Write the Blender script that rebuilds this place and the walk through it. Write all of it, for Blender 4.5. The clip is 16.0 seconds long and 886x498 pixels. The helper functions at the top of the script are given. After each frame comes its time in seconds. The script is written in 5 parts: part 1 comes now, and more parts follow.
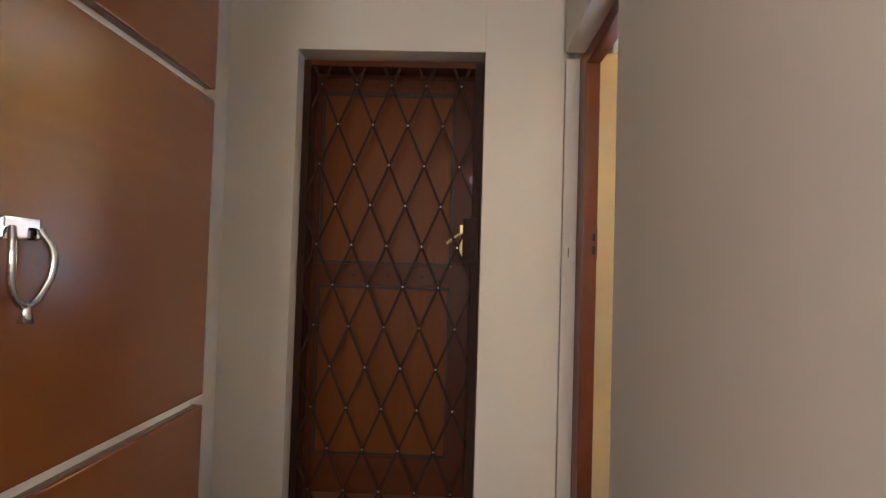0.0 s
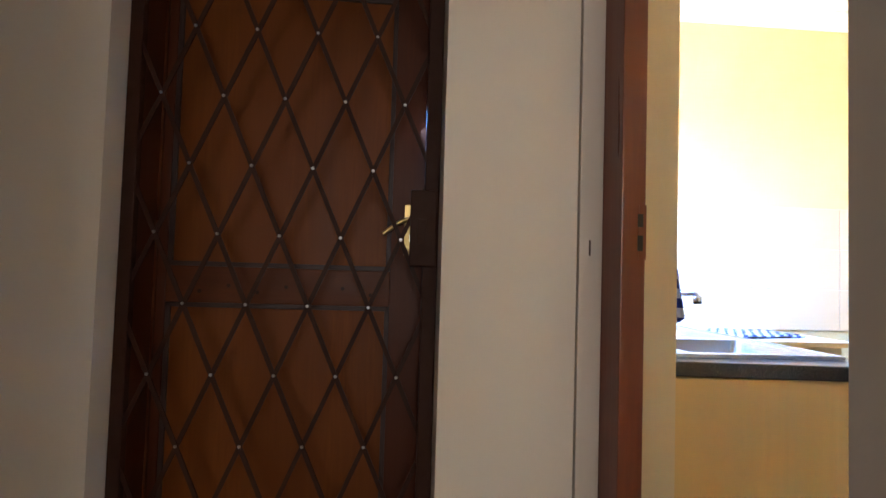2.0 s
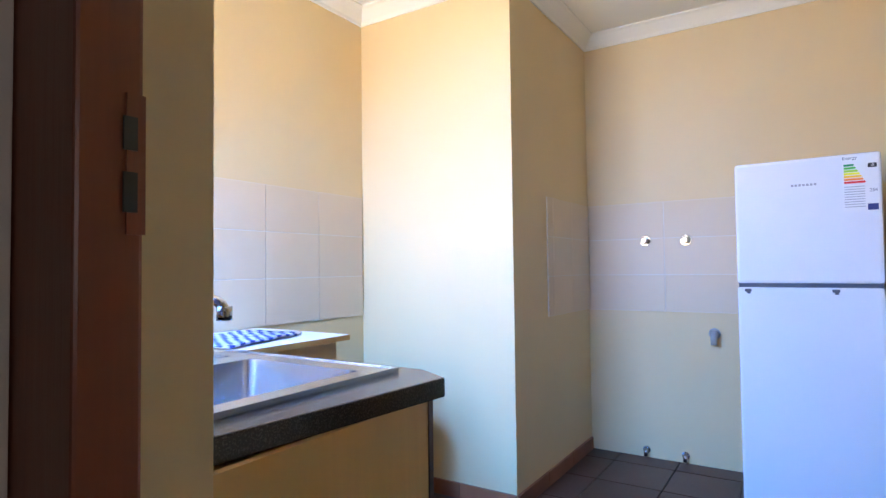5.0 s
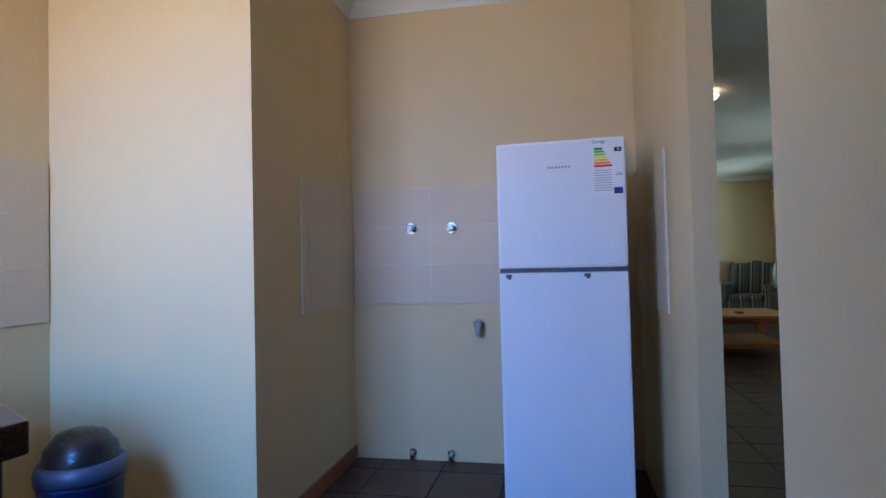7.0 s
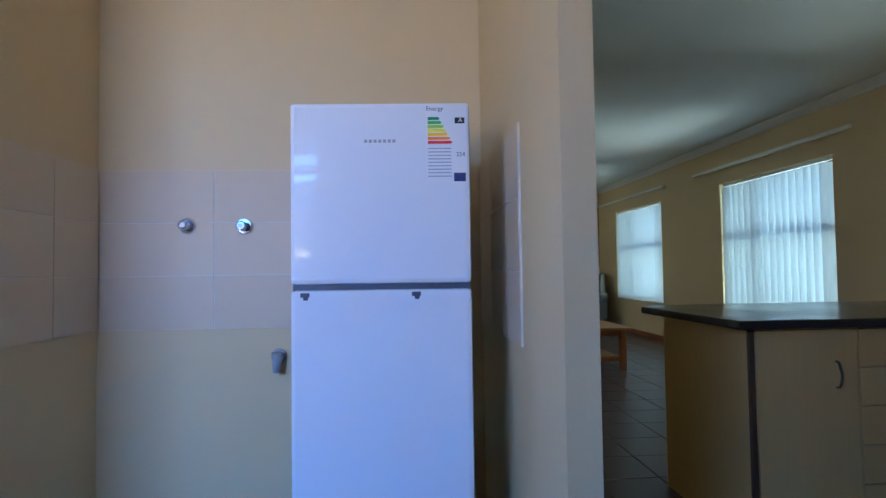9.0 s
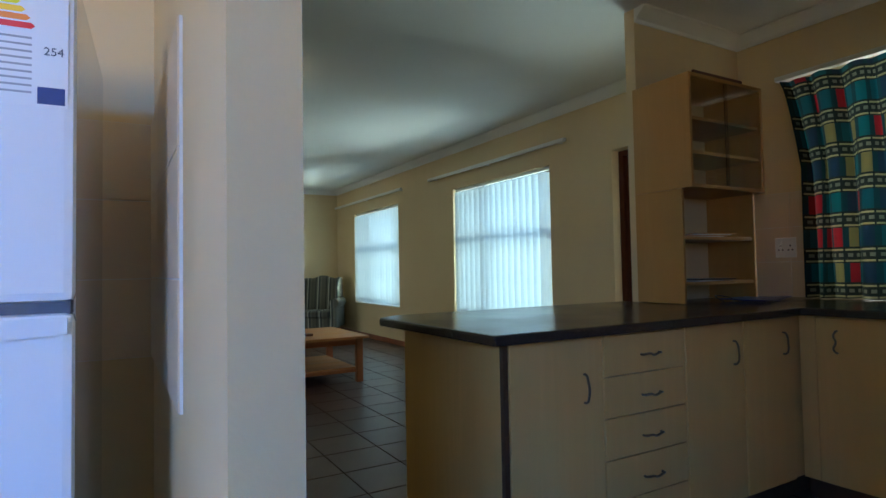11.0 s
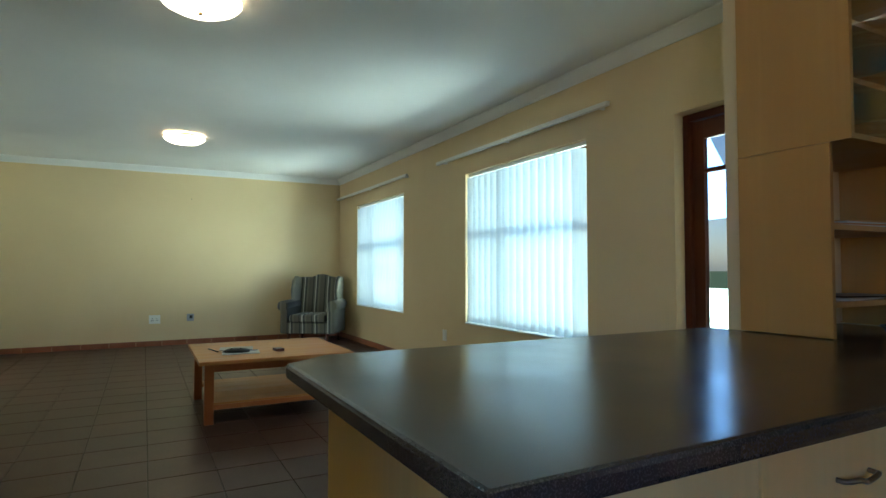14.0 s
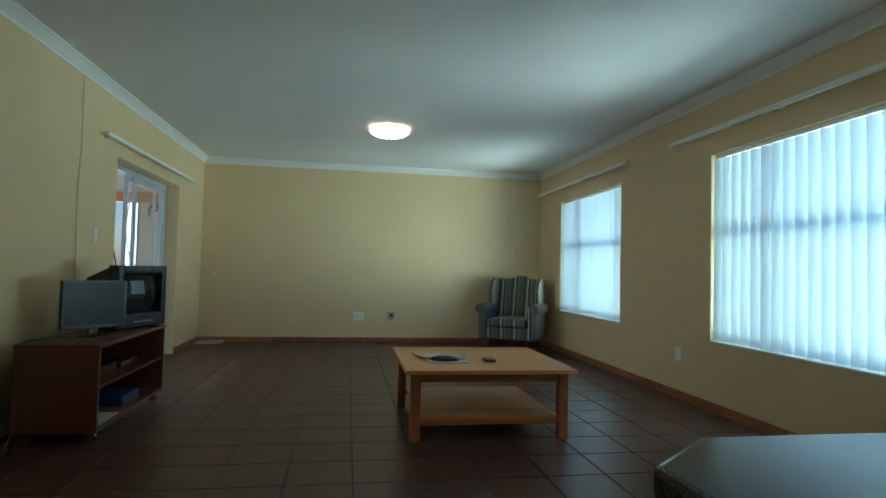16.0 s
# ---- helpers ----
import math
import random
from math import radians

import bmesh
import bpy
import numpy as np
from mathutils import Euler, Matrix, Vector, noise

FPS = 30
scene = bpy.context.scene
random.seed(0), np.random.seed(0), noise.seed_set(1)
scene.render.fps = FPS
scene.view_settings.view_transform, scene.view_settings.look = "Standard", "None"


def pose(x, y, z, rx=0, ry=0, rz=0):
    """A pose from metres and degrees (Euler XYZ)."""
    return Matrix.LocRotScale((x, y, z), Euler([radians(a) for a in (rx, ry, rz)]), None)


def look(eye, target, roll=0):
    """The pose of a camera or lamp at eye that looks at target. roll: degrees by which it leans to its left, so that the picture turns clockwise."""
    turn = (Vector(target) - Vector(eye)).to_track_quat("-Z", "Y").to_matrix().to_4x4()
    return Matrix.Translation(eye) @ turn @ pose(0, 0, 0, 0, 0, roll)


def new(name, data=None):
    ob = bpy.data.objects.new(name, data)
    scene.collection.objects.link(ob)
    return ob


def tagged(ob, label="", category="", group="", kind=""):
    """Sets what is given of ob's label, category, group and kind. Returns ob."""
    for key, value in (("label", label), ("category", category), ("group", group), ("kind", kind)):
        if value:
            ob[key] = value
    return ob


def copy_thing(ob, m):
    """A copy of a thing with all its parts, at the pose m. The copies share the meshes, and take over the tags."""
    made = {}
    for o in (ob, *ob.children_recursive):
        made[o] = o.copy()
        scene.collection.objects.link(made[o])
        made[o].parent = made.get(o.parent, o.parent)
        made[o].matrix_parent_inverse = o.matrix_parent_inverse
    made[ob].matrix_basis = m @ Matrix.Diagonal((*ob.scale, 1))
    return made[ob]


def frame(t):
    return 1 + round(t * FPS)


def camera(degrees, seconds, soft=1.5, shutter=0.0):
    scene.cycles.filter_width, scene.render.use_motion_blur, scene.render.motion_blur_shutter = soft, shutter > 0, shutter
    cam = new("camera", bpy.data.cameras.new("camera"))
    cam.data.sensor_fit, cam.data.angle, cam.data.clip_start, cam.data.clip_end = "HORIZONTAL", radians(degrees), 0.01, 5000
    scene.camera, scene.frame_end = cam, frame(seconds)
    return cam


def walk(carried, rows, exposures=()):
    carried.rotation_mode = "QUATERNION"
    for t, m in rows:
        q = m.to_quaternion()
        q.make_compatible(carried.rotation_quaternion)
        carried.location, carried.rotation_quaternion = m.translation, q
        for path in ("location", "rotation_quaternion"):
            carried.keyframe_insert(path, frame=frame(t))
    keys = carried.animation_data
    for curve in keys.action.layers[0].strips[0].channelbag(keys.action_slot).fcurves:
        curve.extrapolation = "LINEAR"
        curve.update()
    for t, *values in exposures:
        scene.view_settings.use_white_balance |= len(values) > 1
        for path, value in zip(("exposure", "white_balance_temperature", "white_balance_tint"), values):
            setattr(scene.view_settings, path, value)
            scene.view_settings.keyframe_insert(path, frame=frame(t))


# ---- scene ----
cam = camera(76.0, 16.0)
PATH = [
    (0, (-0.159, 0.379, 1.15), (-0.216, 2.377, 1.211), 1.7),
    (0.5, (-0.162, 0.692, 1.135), (-0.209, 2.69, 1.217), 1.75),
    (0.8, (-0.164, 0.842, 1.129), (-0.201, 2.84, 1.222), 1.8),
    (1.05, (-0.191, 1.008, 1.128), (-0.198, 3.005, 1.227), 1.85),
    (1.5, (-0.239, 1.203, 1.129), (-0.187, 3.2, 1.238), 1.9),
    (2, (-0.181, 1.434, 1.148), (-0.016, 3.426, 1.235), 1.7),
    (2.5, (-0.218, 1.605, 1.166), (0.257, 3.547, 1.228), 1.0),
    (3, (-0.194, 1.768, 1.169), (0.546, 3.624, 1.240), 0.6),
    (3.5, (-0.146, 1.93, 1.174), (0.889, 3.64, 1.257), 0.6),
    (4.5, (0.034, 2.147, 1.17), (1.552, 3.447, 1.24), -0.6),
    (5, (0.116, 2.214, 1.161), (1.797, 3.296, 1.228), -0.7),
    (7.5, (0.713, 2.249, 1.095), (2.692, 2.527, 1.156), -1.3),
    (8.2, (0.966, 2.258, 1.092), (2.961, 2.383, 1.170), -1.0),
    (9, (1.279, 2.165, 1.115), (3.272, 2.017, 1.189), -0.8),
    (9.5, (1.426, 2.094, 1.119), (3.402, 1.794, 1.188), -0.7),
    (10, (1.597, 2.055, 1.109), (3.511, 1.478, 1.182), -0.8),
    (12.5, (2.26, 1.531, 1.129), (3.856, 0.327, 1.192), -1.1),
    (13.3, (2.528, 1.308, 1.119), (4.161, 0.155, 1.189), -0.7),
    (14, (2.861, 1.192, 1.128), (4.629, 0.260, 1.199), 0.0),
    (14.5, (3.061, 1.166, 1.139), (4.922, 0.436, 1.208), 0.5),
    (15.2, (3.362, 1.146, 1.125), (5.303, 0.672, 1.198), 1.1),
    (16, (3.674, 1.21, 1.102), (5.645, 0.883, 1.177), 1.4),
]

EXPOSURES = [(0, 1.0, 6250, 11), (1.0, 1.05, 6300, 11), (1.5, 0.9, 6300, 11), (2.5, 0.2, 6300, 11), (3.5, 0.05, 6100, 11), (4.5, -0.25, 5900, 11), (5, -0.65, 5750, 11), (7.5, -1.62, 5450, 12),
             (9, -1.45, 5200, 11), (10, -1.45, 5150, 9), (12.5, -0.35, 5800, 7), (14.5, -0.65, 5300, 6), (16, -0.95, 5100, 5)]
walk(cam, [(t, look(eye, target, roll)) for t, eye, target, roll in PATH], EXPOSURES)

# ---- world and light ----
world = bpy.data.worlds.new("world")
scene.world = world
world.use_nodes = True
wn = world.node_tree.nodes
sky = wn.new("ShaderNodeTexSky")
sky.sky_type, sky.sun_disc = "NISHITA", False
sky.sun_elevation, sky.sun_rotation = radians(49), radians(17)
wn["Background"].inputs[1].default_value = 0.15
world.node_tree.links.new(sky.outputs[0], wn["Background"].inputs[0])
sun = new("sun", bpy.data.lights.new("sun", "SUN"))
sun.data.energy, sun.data.angle, sun.data.color = 3.0, radians(0.5), (1, 0.95, 0.86)
sun.matrix_world = look((0, 0, 10), (-1.5, -5.0, 4))


def window_or_fill_light(eye, target, width, height, watts, color, spread):
    ob = new("window_or_fill_light", bpy.data.lights.new("window_or_fill_light", "AREA"))
    ob.data.shape, ob.data.size, ob.data.size_y = "RECTANGLE", width, height
    ob.data.energy, ob.data.color, ob.data.spread = watts, color, radians(spread)
    ob.matrix_world = look(eye, target)
    return ob


SKY, LAWN, EARTH = (0.30, 0.58, 1.0), (0.86, 1.0, 0.82), (1.0, 0.76, 0.43)
# window over the sink: sky light falls in from above, warm ground light rises from below
window_or_fill_light((0.16, 3.60, 1.80), (2.0, 3.2, 0.15), 1.2, 0.56, 195, (0.135, 0.385, 1.0), 118)
window_or_fill_light((0.16, 3.60, 1.34), (2.0, 3.1, 2.7), 1.2, 0.34, 84, EARTH, 125)
for wx in (7.04, 10.45):      # living room windows, outside their blinds
    window_or_fill_light((wx - 0.5, -2.75, 2.05), (wx + 0.6, 1.0, -0.2), 2.0, 1.2, 44, SKY, 170)
    window_or_fill_light((wx - 0.4, -4.2, 0.45), (wx + 0.4, 0.0, 2.3), 3.0, 1.0, 400, LAWN, 150)
window_or_fill_light((2.6, -2.1, 1.55), (2.6, 2, 1.3), 2.1, 1.2, 82, (1.0, 0.92, 0.66), 180)   # kitchen window behind the curtain
window_or_fill_light((9.9, 6.3, 1.5), (9.9, 3, 0.9), 2.4, 1.8, 95, (0.92, 0.96, 1.0), 180)   # sun room opening, north
window_or_fill_light((12.3, 4.5, 1.2), (9.0, 4.5, 1.1), 1.5, 1.9, 45, (0.92, 0.96, 1.0), 180)   # sun room opening, east
window_or_fill_light((-1.34, -1.05, 1.5), (0.5, 1.6, 1.3), 1.2, 1.1, 34, (1.0, 0.96, 0.92), 180)   # unseen side opening and lamp, added to light the passage walls
window_or_fill_light((-0.15, -1.98, 1.55), (-1.0, 3, 1.3), 0.7, 1.1, 25, (1.0, 0.93, 0.88), 180)   # fill lamp added at the unseen passage end, no window there


# ---- materials ----
def material(name, rough=0.5, metal=0.0):
    m = bpy.data.materials.new(name)
    m.use_nodes = True
    n, l = m.node_tree.nodes, m.node_tree.links
    b = n["Principled BSDF"]
    b.inputs["Roughness"].default_value, b.inputs["Metallic"].default_value = rough, metal
    return m, n, l, b


def mixed(n, l, fac, a, b):
    mix = n.new("ShaderNodeMix")
    mix.data_type = "RGBA"
    l.new(fac, mix.inputs[0])
    for slot, v in ((6, a), (7, b)):
        if isinstance(v, tuple):
            mix.inputs[slot].default_value = (*v, 1)
        else:
            l.new(v, mix.inputs[slot])
    return mix.outputs[2]


def grain(n, l, scale, stretch=(1, 1, 1), detail=5, low=0.3, high=0.7):
    tc, mp, nz, mr = (n.new("ShaderNode" + k) for k in ("TexCoord", "Mapping", "TexNoise", "MapRange"))
    mp.inputs["Scale"].default_value = stretch
    nz.inputs["Scale"].default_value, nz.inputs["Detail"].default_value = scale, detail
    mr.inputs[1].default_value, mr.inputs[2].default_value = low, high
    l.new(tc.outputs["Object"], mp.inputs[0])
    l.new(mp.outputs[0], nz.inputs["Vector"])
    l.new(nz.outputs[0], mr.inputs[0])
    return mr.outputs[0]


def bumped(n, l, b, height, strength, distance=0.002):
    bp = n.new("ShaderNodeBump")
    bp.inputs["Strength"].default_value, bp.inputs["Distance"].default_value = strength, distance
    l.new(height, bp.inputs["Height"])
    l.new(bp.outputs[0], b.inputs["Normal"])


def rough_from(n, l, b, fac, low, high):
    mr = n.new("ShaderNodeMapRange")
    mr.inputs[3].default_value, mr.inputs[4].default_value = low, high
    l.new(fac, mr.inputs[0])
    l.new(mr.outputs[0], b.inputs["Roughness"])


def paint(name, color, worn, rough=0.6, bump=0.25):
    m, n, l, b = material(name, rough)
    big, fine = grain(n, l, 1.3), grain(n, l, 140, detail=3)
    l.new(mixed(n, l, big, color, worn), b.inputs["Base Color"])
    rough_from(n, l, b, big, rough - 0.06, rough + 0.08)
    bumped(n, l, b, fine, bump, 0.0012)
    return m


def wood(name, dark, light, along="z", rough=0.35, scale=6.0, vary=0.0, bump=0.15):
    m, n, l, b = material(name, rough)
    st = {"x": (0.12, 2.2, 2.2), "y": (2.2, 0.12, 2.2), "z": (2.2, 2.2, 0.12)}[along]
    g = grain(n, l, scale, st, 8, 0.28, 0.72)
    fine = grain(n, l, scale * 9, st, 4)
    c = mixed(n, l, g, dark, light)
    c = mixed(n, l, fine, c, tuple(0.7 * a + 0.3 * d for a, d in zip(dark, light)))
    if vary:
        oi, hs, mr = n.new("ShaderNodeObjectInfo"), n.new("ShaderNodeHueSaturation"), n.new("ShaderNodeMapRange")
        mr.inputs[3].default_value, mr.inputs[4].default_value = 1 - vary, 1 + vary
        l.new(oi.outputs["Random"], mr.inputs[0])
        l.new(mr.outputs[0], hs.inputs["Value"])
        l.new(c, hs.inputs["Color"])
        c = hs.outputs[0]
    l.new(c, b.inputs["Base Color"])
    rough_from(n, l, b, g, rough - 0.05, rough + 0.1)
    bumped(n, l, b, fine, bump, 0.0008)
    return m


def tile_material(name, a, c2, rough, vary, scale=7.0, bump=0.2):
    m, n, l, b = material(name, rough)
    g, fine = grain(n, l, scale, detail=7), grain(n, l, 60)
    oi, hs, mr = n.new("ShaderNodeObjectInfo"), n.new("ShaderNodeHueSaturation"), n.new("ShaderNodeMapRange")
    mr.inputs[3].default_value, mr.inputs[4].default_value = 1 - vary, 1 + vary
    l.new(oi.outputs["Random"], mr.inputs[0])
    l.new(mr.outputs[0], hs.inputs["Value"])
    l.new(mixed(n, l, g, a, c2), hs.inputs["Color"])
    l.new(hs.outputs[0], b.inputs["Base Color"])
    rough_from(n, l, b, fine, rough - 0.02, rough + 0.04)
    bumped(n, l, b, fine, bump, 0.0006)
    return m


def metal(name, color, rough):
    m, n, l, b = material(name, rough, 1.0)
    g = grain(n, l, 500, (1, 1, 0.1), 2)
    l.new(mixed(n, l, g, color, tuple(0.8 * v for v in color)), b.inputs["Base Color"])
    rough_from(n, l, b, g, rough * 0.95, rough * 1.1)
    return m


def plain(name, color, rough=0.5, scale=30, spread=0.85):
    m, n, l, b = material(name, rough)
    g = grain(n, l, scale)
    l.new(mixed(n, l, g, color, tuple(spread * v for v in color)), b.inputs["Base Color"])
    rough_from(n, l, b, g, max(rough - 0.05, 0.02), rough + 0.08)
    return m


def glass(name, color=(1, 1, 1), rough=0.0):
    m, n, l, b = material(name, rough)
    b.inputs["Base Color"].default_value = (*color, 1)
    b.inputs["Transmission Weight"].default_value, b.inputs["IOR"].default_value = 1.0, 1.45
    return m


def lit(name, color, strength):
    m, n, l, b = material(name, 0.4)
    b.inputs["Base Color"].default_value = (*color, 1)
    b.inputs["Emission Color"].default_value = (*color, 1)
    b.inputs["Emission Strength"].default_value = strength
    return m


def cloth_through(name, color_socket_maker, through_share):
    m, n, l, b = material(name, 0.85)
    c = color_socket_maker(n, l)
    tr, mx = n.new("ShaderNodeBsdfTranslucent"), n.new("ShaderNodeMixShader")
    mx.inputs[0].default_value = through_share
    l.new(c, b.inputs["Base Color"])
    l.new(c, tr.inputs[0])
    l.new(b.outputs[0], mx.inputs[1])
    l.new(tr.outputs[0], mx.inputs[2])
    l.new(mx.outputs[0], n["Material Output"].inputs[0])
    return m


def calc(n, l, op, a, b=0.0):
    k = n.new("ShaderNodeMath")
    k.operation = op
    for i, v in enumerate((a, b)):
        if isinstance(v, (int, float)):
            k.inputs[i].default_value = v
        else:
            l.new(v, k.inputs[i])
    return k.outputs[0]


def plaid(n, l):
    tc, sp = n.new("ShaderNodeTexCoord"), n.new("ShaderNodeSeparateXYZ")
    l.new(tc.outputs["UV"], sp.inputs[0])
    u, v = calc(n, l, "MULTIPLY", sp.outputs[0], 12.5), calc(n, l, "MULTIPLY", sp.outputs[1], 6.6)
    iu, iv = calc(n, l, "FLOOR", u), calc(n, l, "FLOOR", v)
    fu, fv = calc(n, l, "FRACT", u), calc(n, l, "FRACT", v)
    cell, wnz, ramp = n.new("ShaderNodeCombineXYZ"), n.new("ShaderNodeTexWhiteNoise"), n.new("ShaderNodeValToRGB")
    l.new(iu, cell.inputs[0])
    l.new(iv, cell.inputs[1])
    wnz.noise_dimensions = "2D"
    l.new(cell.outputs[0], wnz.inputs["Vector"])
    l.new(wnz.outputs["Value"], ramp.inputs[0])
    cr = ramp.color_ramp
    cr.interpolation = "CONSTANT"
    cr.elements[0].color = (0.010, 0.075, 0.105, 1)
    cr.elements[1].position, cr.elements[1].color = 0.3, (0.012, 0.03, 0.06, 1)
    for p, c in ((0.52, (0.26, 0.012, 0.022, 1)), (0.64, (0.20, 0.18, 0.07, 1)), (0.82, (0.010, 0.10, 0.125, 1))):
        cr.elements.new(p).color = c
    c = ramp.outputs[0]
    col = mixed(n, l, calc(n, l, "LESS_THAN", fu, 0.32), c, (0.008, 0.04, 0.055))
    band = calc(n, l, "LESS_THAN", fv, 0.46)
    step = calc(n, l, "MULTIPLY", fv, 16.0)
    near_line = calc(n, l, "COMPARE", step, 1.0)
    far_line = calc(n, l, "COMPARE", step, 6.0)
    for k in (near_line, far_line):
        k.node.inputs[2].default_value = 0.42
    lines = calc(n, l, "MULTIPLY", calc(n, l, "MAXIMUM", near_line, far_line), calc(n, l, "GREATER_THAN", fu, 0.10))
    dash = calc(n, l, "COMPARE", step, 3.6)
    dash.node.inputs[2].default_value = 0.8
    dash = calc(n, l, "MULTIPLY", dash, calc(n, l, "GREATER_THAN", calc(n, l, "FRACT", calc(n, l, "MULTIPLY", u, 2.0)), 0.45))
    cream = mixed(n, l, dash, (0.014, 0.022, 0.022), (0.16, 0.17, 0.13))
    cream = mixed(n, l, lines, cream, (0.36, 0.33, 0.17))
    return mixed(n, l, band, col, cream)


def striped(n, l):
    tc, sp = n.new("ShaderNodeTexCoord"), n.new("ShaderNodeSeparateXYZ")
    l.new(tc.outputs["Object"], sp.inputs[0])
    f = calc(n, l, "FRACT", calc(n, l, "MULTIPLY", calc(n, l, "ADD", sp.outputs[0], 5.0), 5.2))
    ramp = n.new("ShaderNodeValToRGB")
    l.new(f, ramp.inputs[0])
    cr = ramp.color_ramp
    cr.interpolation = "CONSTANT"
    cr.elements[0].color = (0.11, 0.10, 0.07, 1)
    cr.elements[1].position, cr.elements[1].color = 0.36, (0.035, 0.035, 0.03, 1)
    for p, c in ((0.46, (0.14, 0.13, 0.095, 1)), (0.60, (0.46, 0.44, 0.36, 1)), (0.68, (0.06, 0.06, 0.05, 1)), (0.84, (0.15, 0.14, 0.10, 1))):
        cr.elements.new(p).color = c
    return ramp.outputs[0]


def checked(n, l, scale=38.0):
    tc, ch = n.new("ShaderNodeTexCoord"), n.new("ShaderNodeTexChecker")
    ch.inputs["Scale"].default_value = scale
    ch.inputs["Color1"].default_value, ch.inputs["Color2"].default_value = (0.02, 0.05, 0.28, 1), (0.7, 0.74, 0.82, 1)
    l.new(tc.outputs["Object"], ch.inputs[0])
    return ch.outputs[0]


M_WALL = paint("wall_paint", (0.68, 0.53, 0.29), (0.65, 0.50, 0.27), 0.6, 0.1)
M_HALL = paint("passage_paint", (0.70, 0.63, 0.54), (0.67, 0.60, 0.51), 0.6, 0.08)
M_CEIL = paint("ceiling_paint", (0.80, 0.80, 0.76), (0.76, 0.76, 0.72), 0.7, 0.4)
M_WHITE = paint("white_paint", (0.80, 0.79, 0.74), (0.74, 0.72, 0.66), 0.4, 0.1)
M_DOOR = wood("red_hardwood", (0.060, 0.012, 0.003), (0.105, 0.024, 0.005), "z", 0.42)
M_PANEL = wood("door_panel_veneer", (0.125, 0.031, 0.003), (0.195, 0.053, 0.005), "z", 0.42)
M_DOORX = wood("red_hardwood_rail", (0.075, 0.017, 0.004), (0.13, 0.034, 0.006), "x", 0.42)
M_JAMB = wood("jamb_hardwood", (0.13, 0.028, 0.010), (0.22, 0.055, 0.018), "z", 0.32)
M_VENEER = wood("cupboard_veneer", (0.125, 0.036, 0.009), (0.17, 0.054, 0.013), "y", 0.20, 2.0)
M_MAPLE = wood("maple_laminate", (0.64, 0.40, 0.13), (0.76, 0.50, 0.18), "z", 0.38, 2.4)
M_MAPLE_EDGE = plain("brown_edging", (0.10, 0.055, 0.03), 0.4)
M_SHELF = wood("beech_laminate", (0.43, 0.21, 0.045), (0.53, 0.285, 0.07), "z", 0.4, 2.4)
M_PINE = wood("pine", (0.42, 0.17, 0.045), (0.56, 0.25, 0.075), "y", 0.4, 4.0, 0.1)
M_PINELEG = wood("pine_leg", (0.34, 0.10, 0.028), (0.44, 0.15, 0.045), "z", 0.4, 4.0)
M_CHERRY = wood("cherry_veneer", (0.085, 0.024, 0.012), (0.14, 0.042, 0.020), "x", 0.35, 3.0)
# near-black brown that paints the shade in the door's panel grooves
M_GROOVE = plain("dark_groove_shade", (0.034, 0.010, 0.004), 0.5)
M_IRON = plain("gate_steel", (0.040, 0.013, 0.006), 0.6)
for _m in (M_DOOR, M_PANEL, M_DOORX, M_IRON):
    _m.node_tree.nodes["Principled BSDF"].inputs["Specular IOR Level"].default_value = 0.2
M_RIVET = metal("rivet_steel", (0.55, 0.55, 0.52), 0.35)
M_BRASS = metal("worn_brass", (0.55, 0.40, 0.16), 0.35)
M_PEWTER = metal("antique_pewter", (0.22, 0.19, 0.15), 0.35)
M_CHROME = metal("chrome", (0.62, 0.62, 0.64), 0.07)
M_STEEL = metal("brushed_steel", (0.68, 0.70, 0.72), 0.24)
M_ALU = plain("aluminium_frame", (0.55, 0.57, 0.58), 0.4)
M_ENAMEL, _n, _l, _b = material("white_enamel", 0.035)
_b.inputs["Coat Weight"].default_value, _b.inputs["Coat Roughness"].default_value = 0.6, 0.02
_l.new(mixed(_n, _l, grain(_n, _l, 3), (0.78, 0.80, 0.82), (0.75, 0.77, 0.80)), _b.inputs["Base Color"])
bumped(_n, _l, _b, grain(_n, _l, 2.2, detail=1), 0.05, 0.004)
M_DARK = plain("black_plastic", (0.012, 0.012, 0.013), 0.3)
M_SCREEN = plain("screen_glass", (0.008, 0.010, 0.011), 0.06, 3, 0.98)
M_BINRIM = plain("slate_blue_plastic", (0.055, 0.075, 0.13), 0.35)
M_MATTE_SCREEN = plain("matte_screen", (0.006, 0.007, 0.008), 0.22, 3, 0.98)
M_MATTE_SCREEN.node_tree.nodes["Principled BSDF"].inputs["Specular IOR Level"].default_value = 0.15
M_BLUE = plain("blue_plastic", (0.018, 0.035, 0.11), 0.35)
M_GREY = plain("grey_plastic", (0.35, 0.36, 0.38), 0.4)
M_SOCKET = plain("white_plastic", (0.78, 0.77, 0.72), 0.3, 10, 0.96)
M_PAPER = plain("paper", (0.62, 0.62, 0.58), 0.7)
M_PRINT = plain("printed_ink", (0.06, 0.08, 0.12), 0.5)
M_CABLE = plain("white_cable", (0.6, 0.58, 0.52), 0.5)
M_GROUT = plain("floor_grout", (0.038, 0.024, 0.018), 0.7, 60)
M_TILE = tile_material("slate_tile", (0.056, 0.024, 0.015), (0.074, 0.034, 0.022), 0.36, 0.16, 5.0, 0.04)
M_TILE.node_tree.nodes["Principled BSDF"].inputs["Specular IOR Level"].default_value = 0.3
M_SKIRT = tile_material("skirting_tile", (0.23, 0.078, 0.034), (0.30, 0.11, 0.05), 0.38, 0.12)
